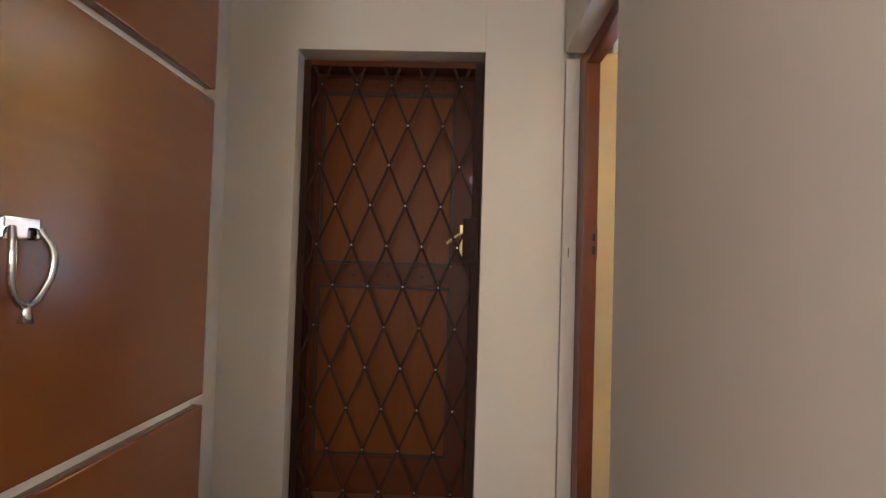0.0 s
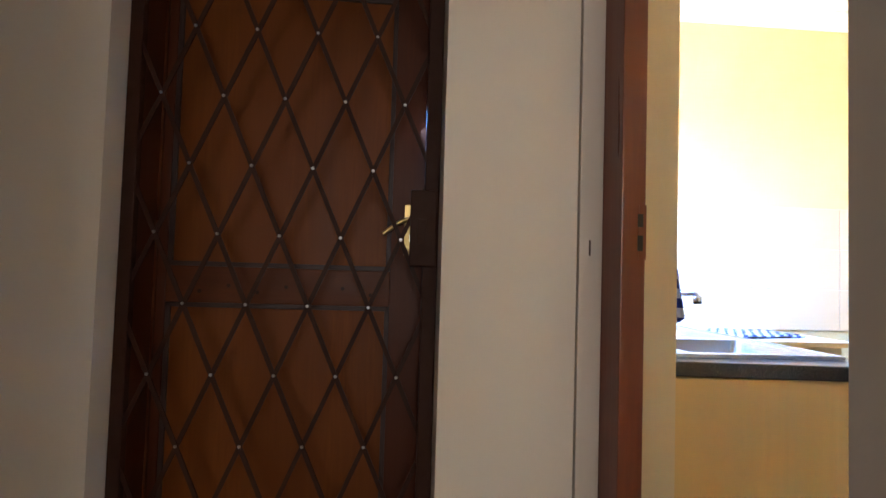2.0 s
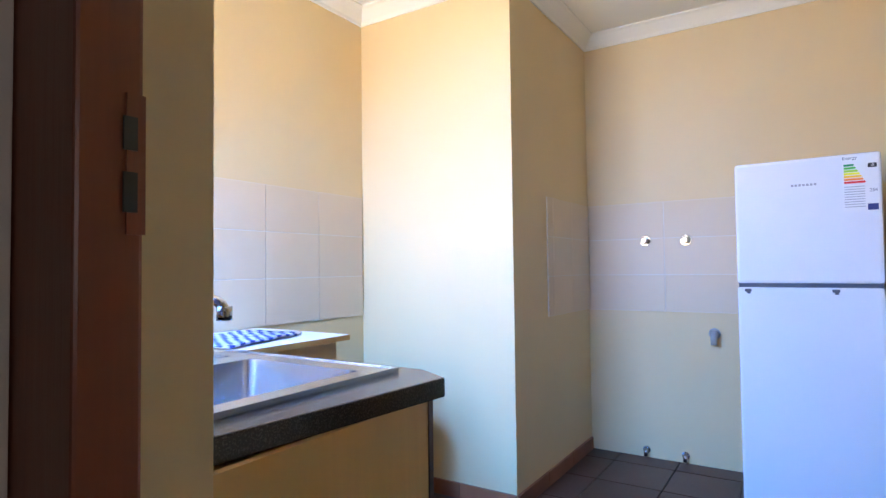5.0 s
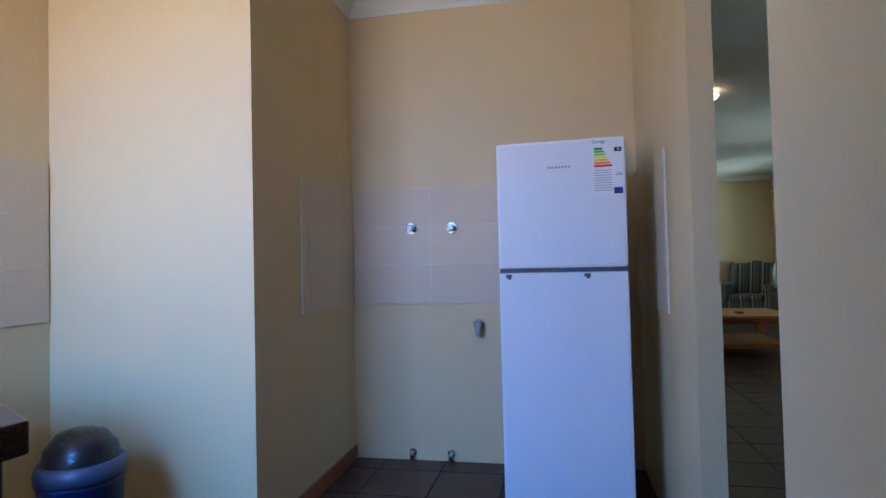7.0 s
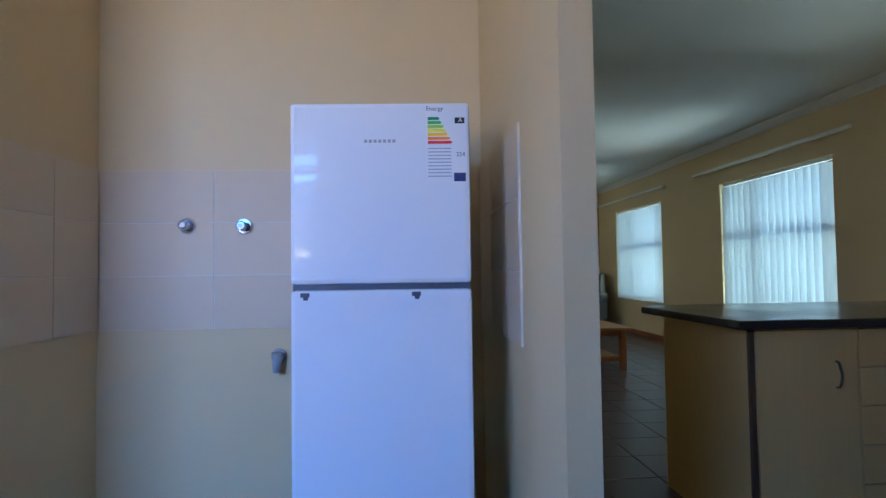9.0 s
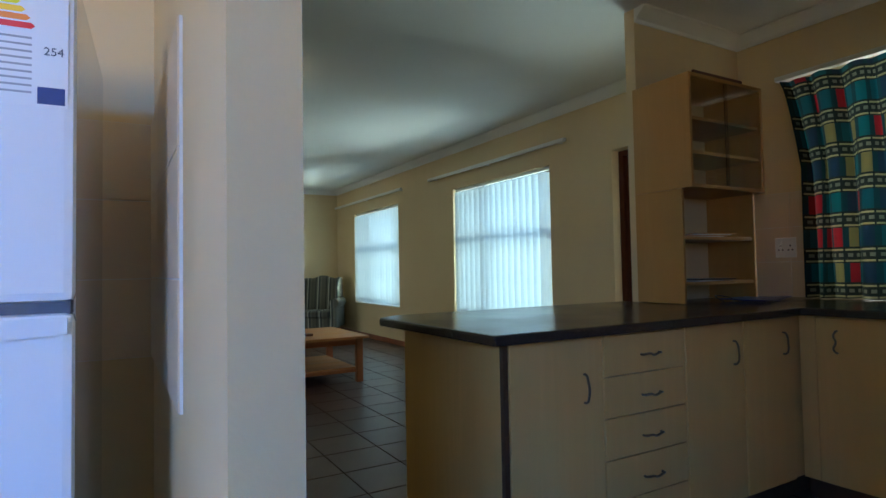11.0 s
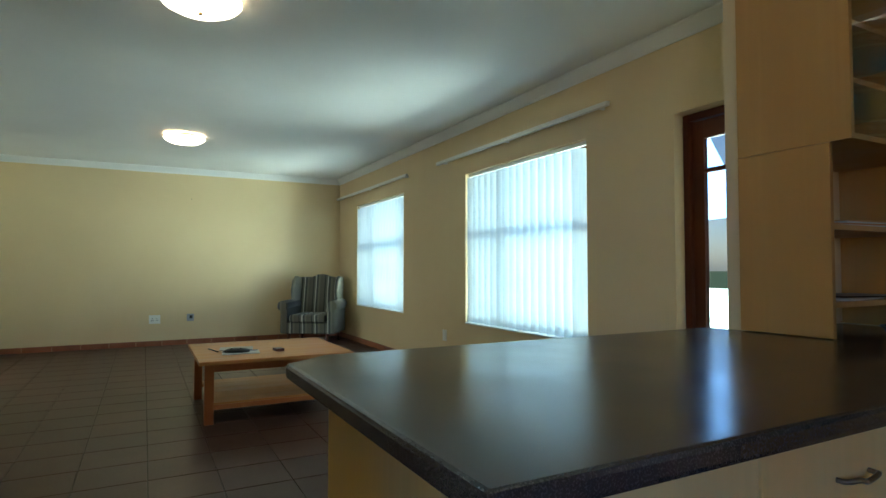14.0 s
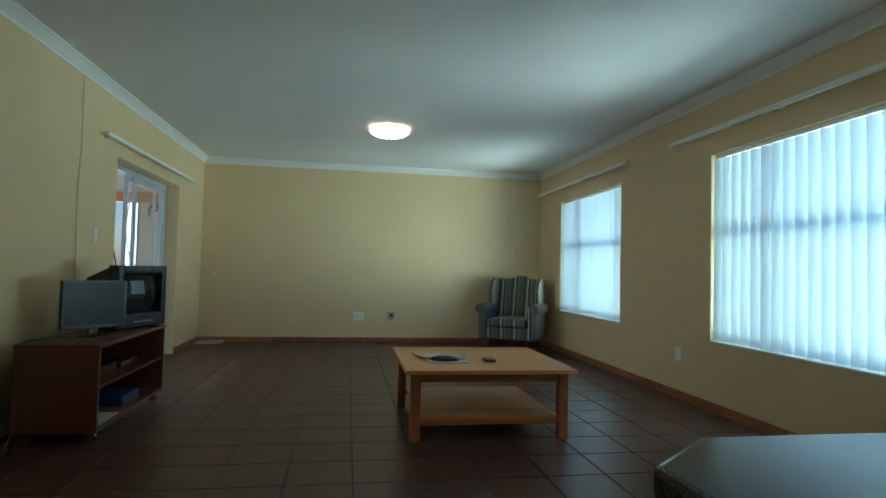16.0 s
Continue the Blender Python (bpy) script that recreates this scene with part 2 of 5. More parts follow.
M_WTILE = tile_material("glazed_wall_tile", (0.66, 0.53, 0.36), (0.64, 0.51, 0.34), 0.55, 0.02, 3.0, 0.05)
M_WGROUT = plain("wall_grout", (0.72, 0.70, 0.66), 0.8)
M_GLASS = glass("clear_glass")
M_SHELFGLASS = glass("clear_brown_glass", (0.86, 0.80, 0.72))
M_LAMP = lit("lamp_glass", (1.0, 0.82, 0.52), 12.0)
M_GRASS = tile_material("lawn", (0.05, 0.09, 0.02), (0.11, 0.15, 0.045), 0.9, 0.0, 30)
M_PLASTER = paint("outside_plaster", (0.72, 0.68, 0.6), (0.66, 0.62, 0.54), 0.8)
M_BLIND = cloth_through("blind_fabric", lambda n, l: mixed(n, l, grain(n, l, 60, (1, 1, 0.06)), (0.74, 0.80, 0.82), (0.62, 0.71, 0.78)), 0.18)
M_CURTAIN = cloth_through("plaid_cotton", plaid, 0.28)
M_STRIPE = cloth_through("striped_upholstery", striped, 0.0)
M_CHECK = cloth_through("checked_cloth", checked, 0.2)


def stone_top():
    m, n, l, b = material("stone_laminate", 0.20)
    sp = grain(n, l, 330, detail=2, low=0.52, high=0.62)
    big = grain(n, l, 3)
    c = mixed(n, l, sp, (0.032, 0.025, 0.022), (0.072, 0.059, 0.050))
    l.new(mixed(n, l, calc(n, l, "MULTIPLY", big, 0.25), c, (0.06, 0.05, 0.045)), b.inputs["Base Color"])
    rough_from(n, l, b, big, 0.16, 0.27)
    return m


M_STONE = stone_top()


# ---- builders ----
def add_box(bm, x0, y0, z0, x1, y1, z1, m=None):
    r = bmesh.ops.create_cube(bm, size=1.0)["verts"]
    t = Matrix.Translation(((x0 + x1) / 2, (y0 + y1) / 2, (z0 + z1) / 2)) @ Matrix.Diagonal((abs(x1 - x0), abs(y1 - y0), abs(z1 - z0), 1))
    bmesh.ops.transform(bm, matrix=(m or Matrix()) @ t, verts=r)
    return r


def add_tube(bm, a, b, r0, r1=None, seg=14):
    a, b = Vector(a), Vector(b)
    turn = (b - a).to_track_quat("Z", "Y").to_matrix().to_4x4()
    r = bmesh.ops.create_cone(bm, cap_ends=True, segments=seg, radius1=r0, radius2=r0 if r1 is None else r1, depth=(b - a).length)["verts"]
    bmesh.ops.transform(bm, matrix=Matrix.Translation((a + b) / 2) @ turn, verts=r)


def finish(name, bm, mat, parent=None, bevel=0.0, smooth=False):
    if bevel:
        bmesh.ops.bevel(bm, geom=bm.edges[:], offset=bevel, segments=2, profile=0.6, affect="EDGES", clamp_overlap=True)
    bmesh.ops.recalc_face_normals(bm, faces=bm.faces)
    me = bpy.data.meshes.new(name)
    bm.to_mesh(me)
    bm.free()
    me.materials.append(mat)
    if smooth:
        for p in me.polygons:
            p.use_smooth = True
    ob = new(name, me)
    ob.parent = parent
    return ob


def boxes(name, rows, mat, parent=None, bevel=0.0):
    bm = bmesh.new()
    for r in rows:
        add_box(bm, *r)
    return finish(name, bm, mat, parent, bevel)


def tubes(name, rows, mat, parent=None, seg=14):
    bm = bmesh.new()
    for r in rows:
        add_tube(bm, *r, seg=seg)
    ob = finish(name, bm, mat, parent)
    for p in ob.data.polygons:
        p.use_smooth = len(p.vertices) == 4
    return ob


def pipe(name, pts, radius, mat, parent=None):
    cu = bpy.data.curves.new(name, "CURVE")
    cu.dimensions, cu.bevel_depth, cu.bevel_resolution, cu.resolution_u = "3D", radius, 3, 6
    sp = cu.splines.new("BEZIER")
    sp.bezier_points.add(len(pts) - 1)
    for p, co in zip(sp.bezier_points, pts):
        p.co, p.handle_left_type, p.handle_right_type = co, "AUTO", "AUTO"
    dg_ob = bpy.data.objects.new(name, cu)
    me = bpy.data.meshes.new_from_object(dg_ob)
    bpy.data.objects.remove(dg_ob)
    me.materials.clear()
    me.materials.append(mat)
    for p in me.polygons:
        p.use_smooth = True
    ob = new(name, me)
    ob.parent = parent
    return ob


def lathe(name, profile, mat, parent=None, seg=32):
    bm = bmesh.new()
    rings = [[bm.verts.new((r * math.cos(2 * math.pi * k / seg), r * math.sin(2 * math.pi * k / seg), z)) for k in range(seg)] for r, z in profile]
    for a, b in zip(rings, rings[1:]):
        for k in range(seg):
            bm.faces.new((a[k], a[(k + 1) % seg], b[(k + 1) % seg], b[k]))
    bmesh.ops.remove_doubles(bm, verts=bm.verts, dist=1e-5)
    return finish(name, bm, mat, parent, smooth=True)


def thing(name, m, label, category, group="", kind=""):
    ob = new(name)
    ob.empty_display_size = 0.1
    ob.matrix_world = m
    return tagged(ob, label, category, group, kind)


def extruded(name, outline, z0, z1, mat, parent=None, bevel=0.0, front=None):
    bm = bmesh.new()
    f = bm.faces.new([bm.verts.new((x, y, z0)) for x, y in outline])
    r = bmesh.ops.extrude_face_region(bm, geom=[f])["geom"]
    bmesh.ops.translate(bm, vec=(0, 0, z1 - z0), verts=[v for v in r if isinstance(v, bmesh.types.BMVert)])
    return finish(name, bm, mat, parent, bevel)


def words(name, text, size, mat, parent, m):
    cu = bpy.data.curves.new(name, "FONT")
    cu.body, cu.size, cu.align_x, cu.align_y, cu.extrude = text, size, "CENTER", "CENTER", 0.0004
    tmp = bpy.data.objects.new(name, cu)
    scene.collection.objects.link(tmp)
    bpy.context.view_layer.update()
    me = bpy.data.meshes.new_from_object(tmp.evaluated_get(bpy.context.evaluated_depsgraph_get()))
    bpy.data.objects.remove(tmp)
    me.materials.clear()
    me.materials.append(mat)
    ob = new(name, me)
    ob.parent, ob.matrix_basis = parent, m
    return ob


def structure(ob, label="", category=""):
    return tagged(ob, label, category, "", "structure")


def wall(name, rows, mat, label):
    return structure(boxes(name, rows, mat), label, "wall")


# ---- structure ----
H = 2.645         # ceiling
YS = -1.76        # inner face of the south wall
YN = 3.30         # inner face of the living room's north wall
XE = 12.25        # inner face of the far wall
structure(boxes("ground", [(-300, -300, -0.25, 300, 300, -0.12)], M_GRASS), "mown green lawn round the house", "ground")
structure(boxes("floor", [(-1.6, -2.2, -0.12, 12.6, 4.6, -0.008), (8.6, 4.6, -0.12, 11.6, 6.6, -0.008)], M_GROUT), "grouted bed under dark slate-look tiles", "floor")
structure(boxes("ceiling", [(-1.6, -2.2, H, 12.6, 4.6, H + 0.12), (8.6, 4.6, H - 0.3, 11.6, 6.6, H - 0.18)], M_CEIL), "white painted plaster ceiling", "ceiling")
# made-up pale slab that keeps the ground beyond the door glass bright
structure(boxes("pavement", [(3.6, -9.0, -0.12, 6.2, -2.03, -0.03)], M_PLASTER), "pale slab added to brighten the view outside the glazed door", "pavement")
# south wall: kitchen window 1.5..3.72, glazed door 4.42..5.33, windows 6.13..7.96 and 9.55..11.35
o, w = YS - 0.26, YS
wall("wall_south", [(0.2, o, 0, 1.5, w, H), (1.5, o, 0, 3.72, w, 0.92), (1.5, o, 2.2, 3.72, w, H), (3.72, o, 0, 4.42, w, H), (4.42, o, 2.11, 5.33, w, H),
     (5.33, o, 0, 6.13, w, H), (6.13, o, 0, 7.96, w, 0.565), (6.13, o, 2.12, 7.96, w, H), (7.96, o, 0, 9.55, w, H), (9.55, o, 0, 11.35, w, 0.565),
     (9.55, o, 2.12, 11.35, w, H), (11.35, o, 0, XE + 0.2, w, H)], M_WALL, "tan painted plaster wall with deep window reveals")
wall("wall_east", [(XE, YS, 0, XE + 0.2, YN, H)], M_WALL, "tan painted plain plaster wall")
wall("wall_north", [(3.86, YN, 0, 9.2, YN + 0.24, H), (9.2, YN, 2.06, 11.1, YN + 0.24, H), (11.1, YN, 0, XE + 0.2, YN + 0.24, H)], M_WALL, "tan painted plaster wall with a patio door opening")
wall("wall_fridge", [(3.71, 1.722, 0, 3.86, 3.54, H)], M_WALL, "cream painted wall behind the fridge")
wall("wall_wing", [(2.485, 1.737, 0, 3.71, 1.815, H)], M_WALL, "short cream painted wing wall beside the fridge")
wall("wall_pier", [(2.60, 3.41, 0, 3.71, 4.6, H)], M_WALL, "cream painted wall pier between sink and fridge")
wall("wall_sink", [(0.22, 4.36, 0, 2.60, 4.6, H)], M_WALL, "cream painted wall with pale tiled splashback")
wall("wall_window", [(0.411, 2.78, 0, 0.50, 2.98, H), (0.22, 2.97, 0, 0.411, 2.98, H), (0.22, 2.98, 0, 0.50, 4.24, 1.16), (0.22, 2.98, 2.1, 0.50, 4.24, H), (0.22, 4.24, 0, 0.50, 4.36, H)], M_WALL, "cream painted wall with the sink window")
wall("wall_partition", [(0.270, -2.06, 0, 0.50, 1.965, H), (0.270, 1.965, 2.075, 0.50, 2.78, H)], M_HALL, "off-white passage wall with the kitchen doorway")
wall("wall_kitchen_west", [(0.50, -1.76, 0, 1.39, 1.955, H)], M_WALL, "tan painted kitchen wall end")
wall("wall_divider", [(4.18, YS, 0, 4.252, -0.752, H)], M_WALL, "tan painted stub wall behind the shelf unit")
wall("wall_front", [(-1.4, 2.89, 0, -0.91, 3.32, H), (-0.91, 2.89, 2.112, -0.066, 3.32, H), (-0.066, 2.86, 0, 0.10, 3.32, H), (0.10, 2.86, 0, 0.283, 2.97, H), (0.283, 2.885, 0, 0.41, 2.97, H)], M_HALL, "off-white plaster wall round the front door")
# the opening in this wall is unseen, added to let the side lamp in
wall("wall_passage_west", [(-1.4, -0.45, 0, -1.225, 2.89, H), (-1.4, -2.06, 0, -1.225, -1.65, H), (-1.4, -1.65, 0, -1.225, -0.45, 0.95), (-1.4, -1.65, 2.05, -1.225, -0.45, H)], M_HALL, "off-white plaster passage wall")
wall("wall_passage_south", [(-1.4, -2.3, 0, 0.5, -2.06, H)], M_HALL, "plain off-white passage end wall")
structure(boxes("door_casing", [(0.287, 2.853, 0, 0.348, 2.884, 2.075)], M_HALL, bevel=0.003), "white painted casing strip beside the doorway", "casing")
j = thing("door_frame", pose(0, 0, 0), "red-brown hardwood door frame with strike plate", "door frame", kind="structure")
boxes("jamb", [(0.349, 2.735, 0, 0.409, 2.884, 2.073)], M_JAMB, j, 0.004)
boxes("stop", [(0.409, 2.757, 0, 0.499, 2.779, 2.055)], M_WALL, j)
boxes("head", [(0.349, 2.02, 2.015, 0.409, 2.735, 2.073)], M_JAMB, j, 0.004)
boxes("jamb", [(0.349, 1.967, 0, 0.409, 2.02, 2.073)], M_JAMB, j, 0.004)
boxes("strike_plate", [(0.392, 2.7325, 1.195, 0.4095, 2.7345, 1.325)], M_JAMB, j)
boxes("strike_hole", [(0.388, 2.7305, 1.215, 0.401, 2.732, 1.252), (0.388, 2.7305, 1.272, 0.401, 2.732, 1.303)], M_DARK, j)
boxes("wall_mark", [(0.312, 2.8495, 1.205, 0.316, 2.8525, 1.245)], M_MAPLE_EDGE, j)

# cornices: a small cove run along each wall
def cornice(name, a, b, inward):
    a, b, d = Vector((*a, 0)), Vector((*b, 0)), Vector((*inward, 0))
    bm = bmesh.new()
    prof = ((0, 0.082), (0.008, 0.081), (0.014, 0.064), (0.042, 0.036), (0.066, 0.016), (0.080, 0.010), (0.080, 0.0), (0, 0))
    ends = [[bm.verts.new(p + d * u + Vector((0, 0, H - 0.001 - v))) for u, v in prof] for p in (a, b)]
    for k in range(len(prof)):
        q = (k + 1) % len(prof)
        bm.faces.new((ends[0][k], ends[0][q], ends[1][q], ends[1][k]))
    bm.faces.new(ends[0])
    bm.faces.new(ends[1])
    structure(finish(name, bm, M_CEIL), "white plaster cornice", "cornice")


cornice("cornice_east", (XE - 0.001, YS), (XE - 0.001, YN), (-1, 0))
cornice("cornice_south", (4.253, YS + 0.001), (XE, YS + 0.001), (0, 1))
cornice("cornice_kitchen_south", (1.391, YS + 0.001), (4.179, YS + 0.001), (0, 1))
cornice("cornice_divider", (4.179, YS), (4.179, -0.753), (-1, 0))
cornice("cornice_north", (3.861, YN - 0.001), (XE, YN - 0.001), (0, -1))
cornice("cornice_fridge", (3.709, 1.816), (3.709, 3.409), (-1, 0))
cornice("cornice_pier_side", (2.60, 3.409), (3.709, 3.409), (0, -1))
cornice("cornice_pier", (2.599, 3.41), (2.599, 4.36), (-1, 0))
cornice("cornice_sink", (0.50, 4.359), (2.599, 4.359), (0, -1))


def skirting(name, a, b, inward):
    p = thing(name, pose(0, 0, 0), "reddish brown tile skirting along the wall", "skirting", kind="structure")
    a, b = Vector((*a, 0)), Vector((*b, 0))
    n = max(1, round((b - a).length / 0.345))
    for k in range(n):
        u, v = a.lerp(b, k / n), a.lerp(b, (k + 1) / n)
        gap = (b - a).normalized() * 0.002
        u, v = u + gap, v - gap
        q = Vector((*inward, 0)) * 0.012
        boxes("skirting_tile", [(min(u.x, v.x, u.x + q.x), min(u.y, v.y, u.y + q.y), 0, max(u.x, v.x, u.x + q.x), max(u.y, v.y, u.y + q.y), 0.075)], M_SKIRT, p)


skirting("skirting_east", (XE - 0.001, YS), (XE - 0.001, YN), (-1, 0))
skirting("skirting_south", (5.40, YS + 0.001), (XE - 0.02, YS + 0.001), (0, 1))
skirting("skirting_north", (8.7, YN - 0.001), (9.2, YN - 0.001), (0, -1))
skirting("skirting_north_end", (11.1, YN - 0.001), (XE - 0.02, YN - 0.001), (0, -1))
skirting("skirting_pier", (2.599, 3.41), (2.599, 4.35), (-1, 0))
skirting("skirting_pier_side", (2.60, 3.409), (3.70, 3.409), (0, -1))


# ---- passage ----
def front_door():
    d = thing("front_door", pose(-0.495, 3.195, 0.02), "red-brown hardwood front door with framed panels", "door")
    hw, t = 0.4285, 0.042
    boxes("stile", [(-hw, 0, 0, -hw + 0.06, t, 2.085)], M_DOOR, d, 0.003)
    kx, kz = 0.358, 1.237
    boxes("stile", [(hw - 0.13, 0, 0, kx - 0.004, t, 2.08), (kx + 0.004, 0, 0, hw, t, 2.08), (kx - 0.004, 0, 0, kx + 0.004, t, kz - 0.014), (kx - 0.004, 0, kz + 0.012, kx + 0.004, t, 2.085)], M_DOOR, d)
    for z0, z1 in ((1.99, 2.08), (1.02, 1.13), (0, 0.18)):
        boxes("rail", [(-hw + 0.06, 0.001, z0, hw - 0.13, t, z1)], M_DOORX, d, 0.003)
    for z0, z1 in ((0.18, 1.02), (1.13, 1.99)):
        boxes("panel", [(-hw + 0.06, 0.016, z0, hw - 0.13, t - 0.006, z1)], M_PANEL, d)
        x0, x1 = -hw + 0.06, hw - 0.13
        # beads coloured dark, so the groove shade is in the material
        boxes("bead", [(x0, 0.004, z0, x0 + 0.014, 0.016, z1), (x1 - 0.014, 0.004, z0, x1, 0.016, z1), (x0, 0.004, z1 - 0.014, x1, 0.016, z1), (x0, 0.004, z0, x1, 0.016, z0 + 0.014)], M_GROOVE, d, 0.002)
    tubes("dowel_plug", [((-0.27 + 0.085 * k, 0.003, z + 0.018 * (k % 2)), (-0.27 + 0.085 * k, -0.0015, z + 0.018 * (k % 2)), 0.006) for z in (1.055, 2.02) for k in range(7)], M_IRON, d, 8)
    boxes("lock_plate", [(kx - 0.02, -0.003, kz - 0.055, kx - 0.004, 0, kz + 0.10), (kx + 0.004, -0.003, kz - 0.055, kx + 0.02, 0, kz + 0.10),
          (kx - 0.004, -0.003, kz - 0.055, kx + 0.004, 0, kz - 0.014), (kx - 0.004, -0.003, kz + 0.012, kx + 0.004, 0, kz + 0.10)], M_BRASS, d)
    pipe("lever_handle", [(kx, 0, kz + 0.055), (kx, -0.045, kz + 0.055), (kx - 0.03, -0.05, kz + 0.045), (kx - 0.085, -0.05, kz + 0.005)], 0.007, M_BRASS, d)
    f = thing("front_door_frame", pose(-0.488, 3.19, 0), "red-brown wooden frame of the front door", "door frame", kind="structure")
    boxes("frame", [(-0.4215, -0.012, 0, -0.40, 0.004, 2.11), (0.40, -0.012, 0, 0.4215, 0.004, 2.11), (-0.40, -0.012, 2.08, 0.40, 0.004, 2.11)], M_DOORX, f)
    boxes("lining", [(-0.4212, -0.165, 0.02, -0.405, -0.013, 2.11), (0.405, -0.165, 0.02, 0.4212, -0.013, 2.11), (-0.405, -0.165, 2.096, 0.405, -0.013, 2.11)], M_DOOR, f)
    boxes("threshold", [(-0.4215, -0.19, 0.0, 0.4215, 0.12, 0.018)], M_SKIRT, f)


front_door()


def security_gate():
    g = thing("security_gate", pose(-0.495, 3.0, 0), "dark steel security gate with riveted diamond trellis", "gate")
    L, R, B, T = -0.405, 0.405, 0.06, 2.07
    boxes("post", [(-0.414, -0.012, 0.03, -0.380, 0.02, 2.10)], M_IRON, g, 0.003)
    boxes("post", [(0.388, -0.012, 0.03, 0.4285, 0.02, 2.10)], M_IRON, g, 0.003)
    boxes("top_channel", [(-0.385, -0.012, 2.072, 0.388, 0.02, 2.098)], M_DOORX, g)
    boxes("bottom_channel", [(-0.385, -0.010, 0.03, 0.388, 0.018, 0.05)], M_IRON, g)
    boxes("lock_box", [(0.350, -0.026, 1.165, 0.424, -0.012, 1.375)], M_IRON, g, 0.004)
    boxes("pull", [(0.370, -0.029, 1.225, 0.394, -0.026, 1.295)], M_IRON, g, 0.004)
    px, pz = 0.1633, 0.375
    cx, cz = -0.001, 1.987
    slope = (pz / 2) / (px / 2)
    hub = []
    for side in (1, -1):
        for k in range(-16, 17):
            x_at = cx + k * px
            pts = []
            for z in (B, T):
                pts.append((x_at + side * (z - cz) / slope, z))
            (xa, za), (xb, zb) = pts
            lo, hi = 0.0, 1.0
            for edge, sgn in ((L, 1), (R, -1)):
                da, db = sgn * (xa - edge), sgn * (xb - edge)
                if da < 0 and db < 0:
                    lo, hi = 1, 0
                elif da < 0:
                    lo = max(lo, da / (da - db))
                elif db < 0:
                    hi = min(hi, da / (da - db))
            if hi - lo < 0.02:
                continue
            p = Vector((xa + (xb - xa) * lo, 0.004 * side, za + (zb - za) * lo))
            q = Vector((xa + (xb - xa) * hi, 0.004 * side, za + (zb - za) * hi))
            mid, ang = (p + q) / 2, math.atan2(q.x - p.x, q.z - p.z)
            bm = bmesh.new()
            add_box(bm, -0.0060, -0.0025, -(q - p).length / 2, 0.0060, 0.0025, (q - p).length / 2)
            bar = finish("trellis_bar", bm, M_IRON, g)
            bar.matrix_basis = Matrix.Translation(mid) @ Matrix.Rotation(ang, 4, "Y")
    for r in range(-1, 12):
        z = cz - r * pz / 2
        for k in range(-4, 5):
            x = cx + k * px + (r % 2) * px / 2
            if L - 0.02 < x < R + 0.02 and B < z < T:
                hub.append(((x, -0.005, z), (x, -0.011, z), 0.0052, 0.003))
    tubes("rivet", hub, M_RIVET, g, 8)["kind"] = "stuff"


security_gate()


def wall_cupboard():
    c = thing("wall_cupboard", pose(-0.64, 0, 0), "red-brown veneered built-in cupboard with white trim strips", "cupboard")
    boxes("body", [(-0.582, -0.3, 0, -0.022, 1.45, H - 0.002)], M_WHITE, c)
    for z0, z1 in ((0.06, 0.872), (0.892, 1.460), (1.480, 2.62)):
        for y0, y1 in ((-0.29, 0.925), (0.933, 1.462)):
            boxes("door", [(-0.022, y0, z0, -0.002, y1, z1)], M_VENEER, c, 0.003)
    boxes("handle_plate", [(-0.002, 0.955, 1.165, 0.006, 1.01, 1.19)], M_CHROME, c, 0.003)
    pipe("drop_handle", [(0.010, 0.962, 1.178), (0.020, 0.952, 1.15), (0.016, 0.960, 1.11), (0.014, 0.982, 1.094), (0.016, 1.004, 1.11), (0.020, 1.012, 1.15), (0.010, 1.002, 1.178)], 0.0045, M_CHROME, c)
    tubes("handle_drop", [((0.014, 0.982, 1.098), (0.014, 0.982, 1.075), 0.004, 0.008)], M_CHROME, c, 12)


wall_cupboard()


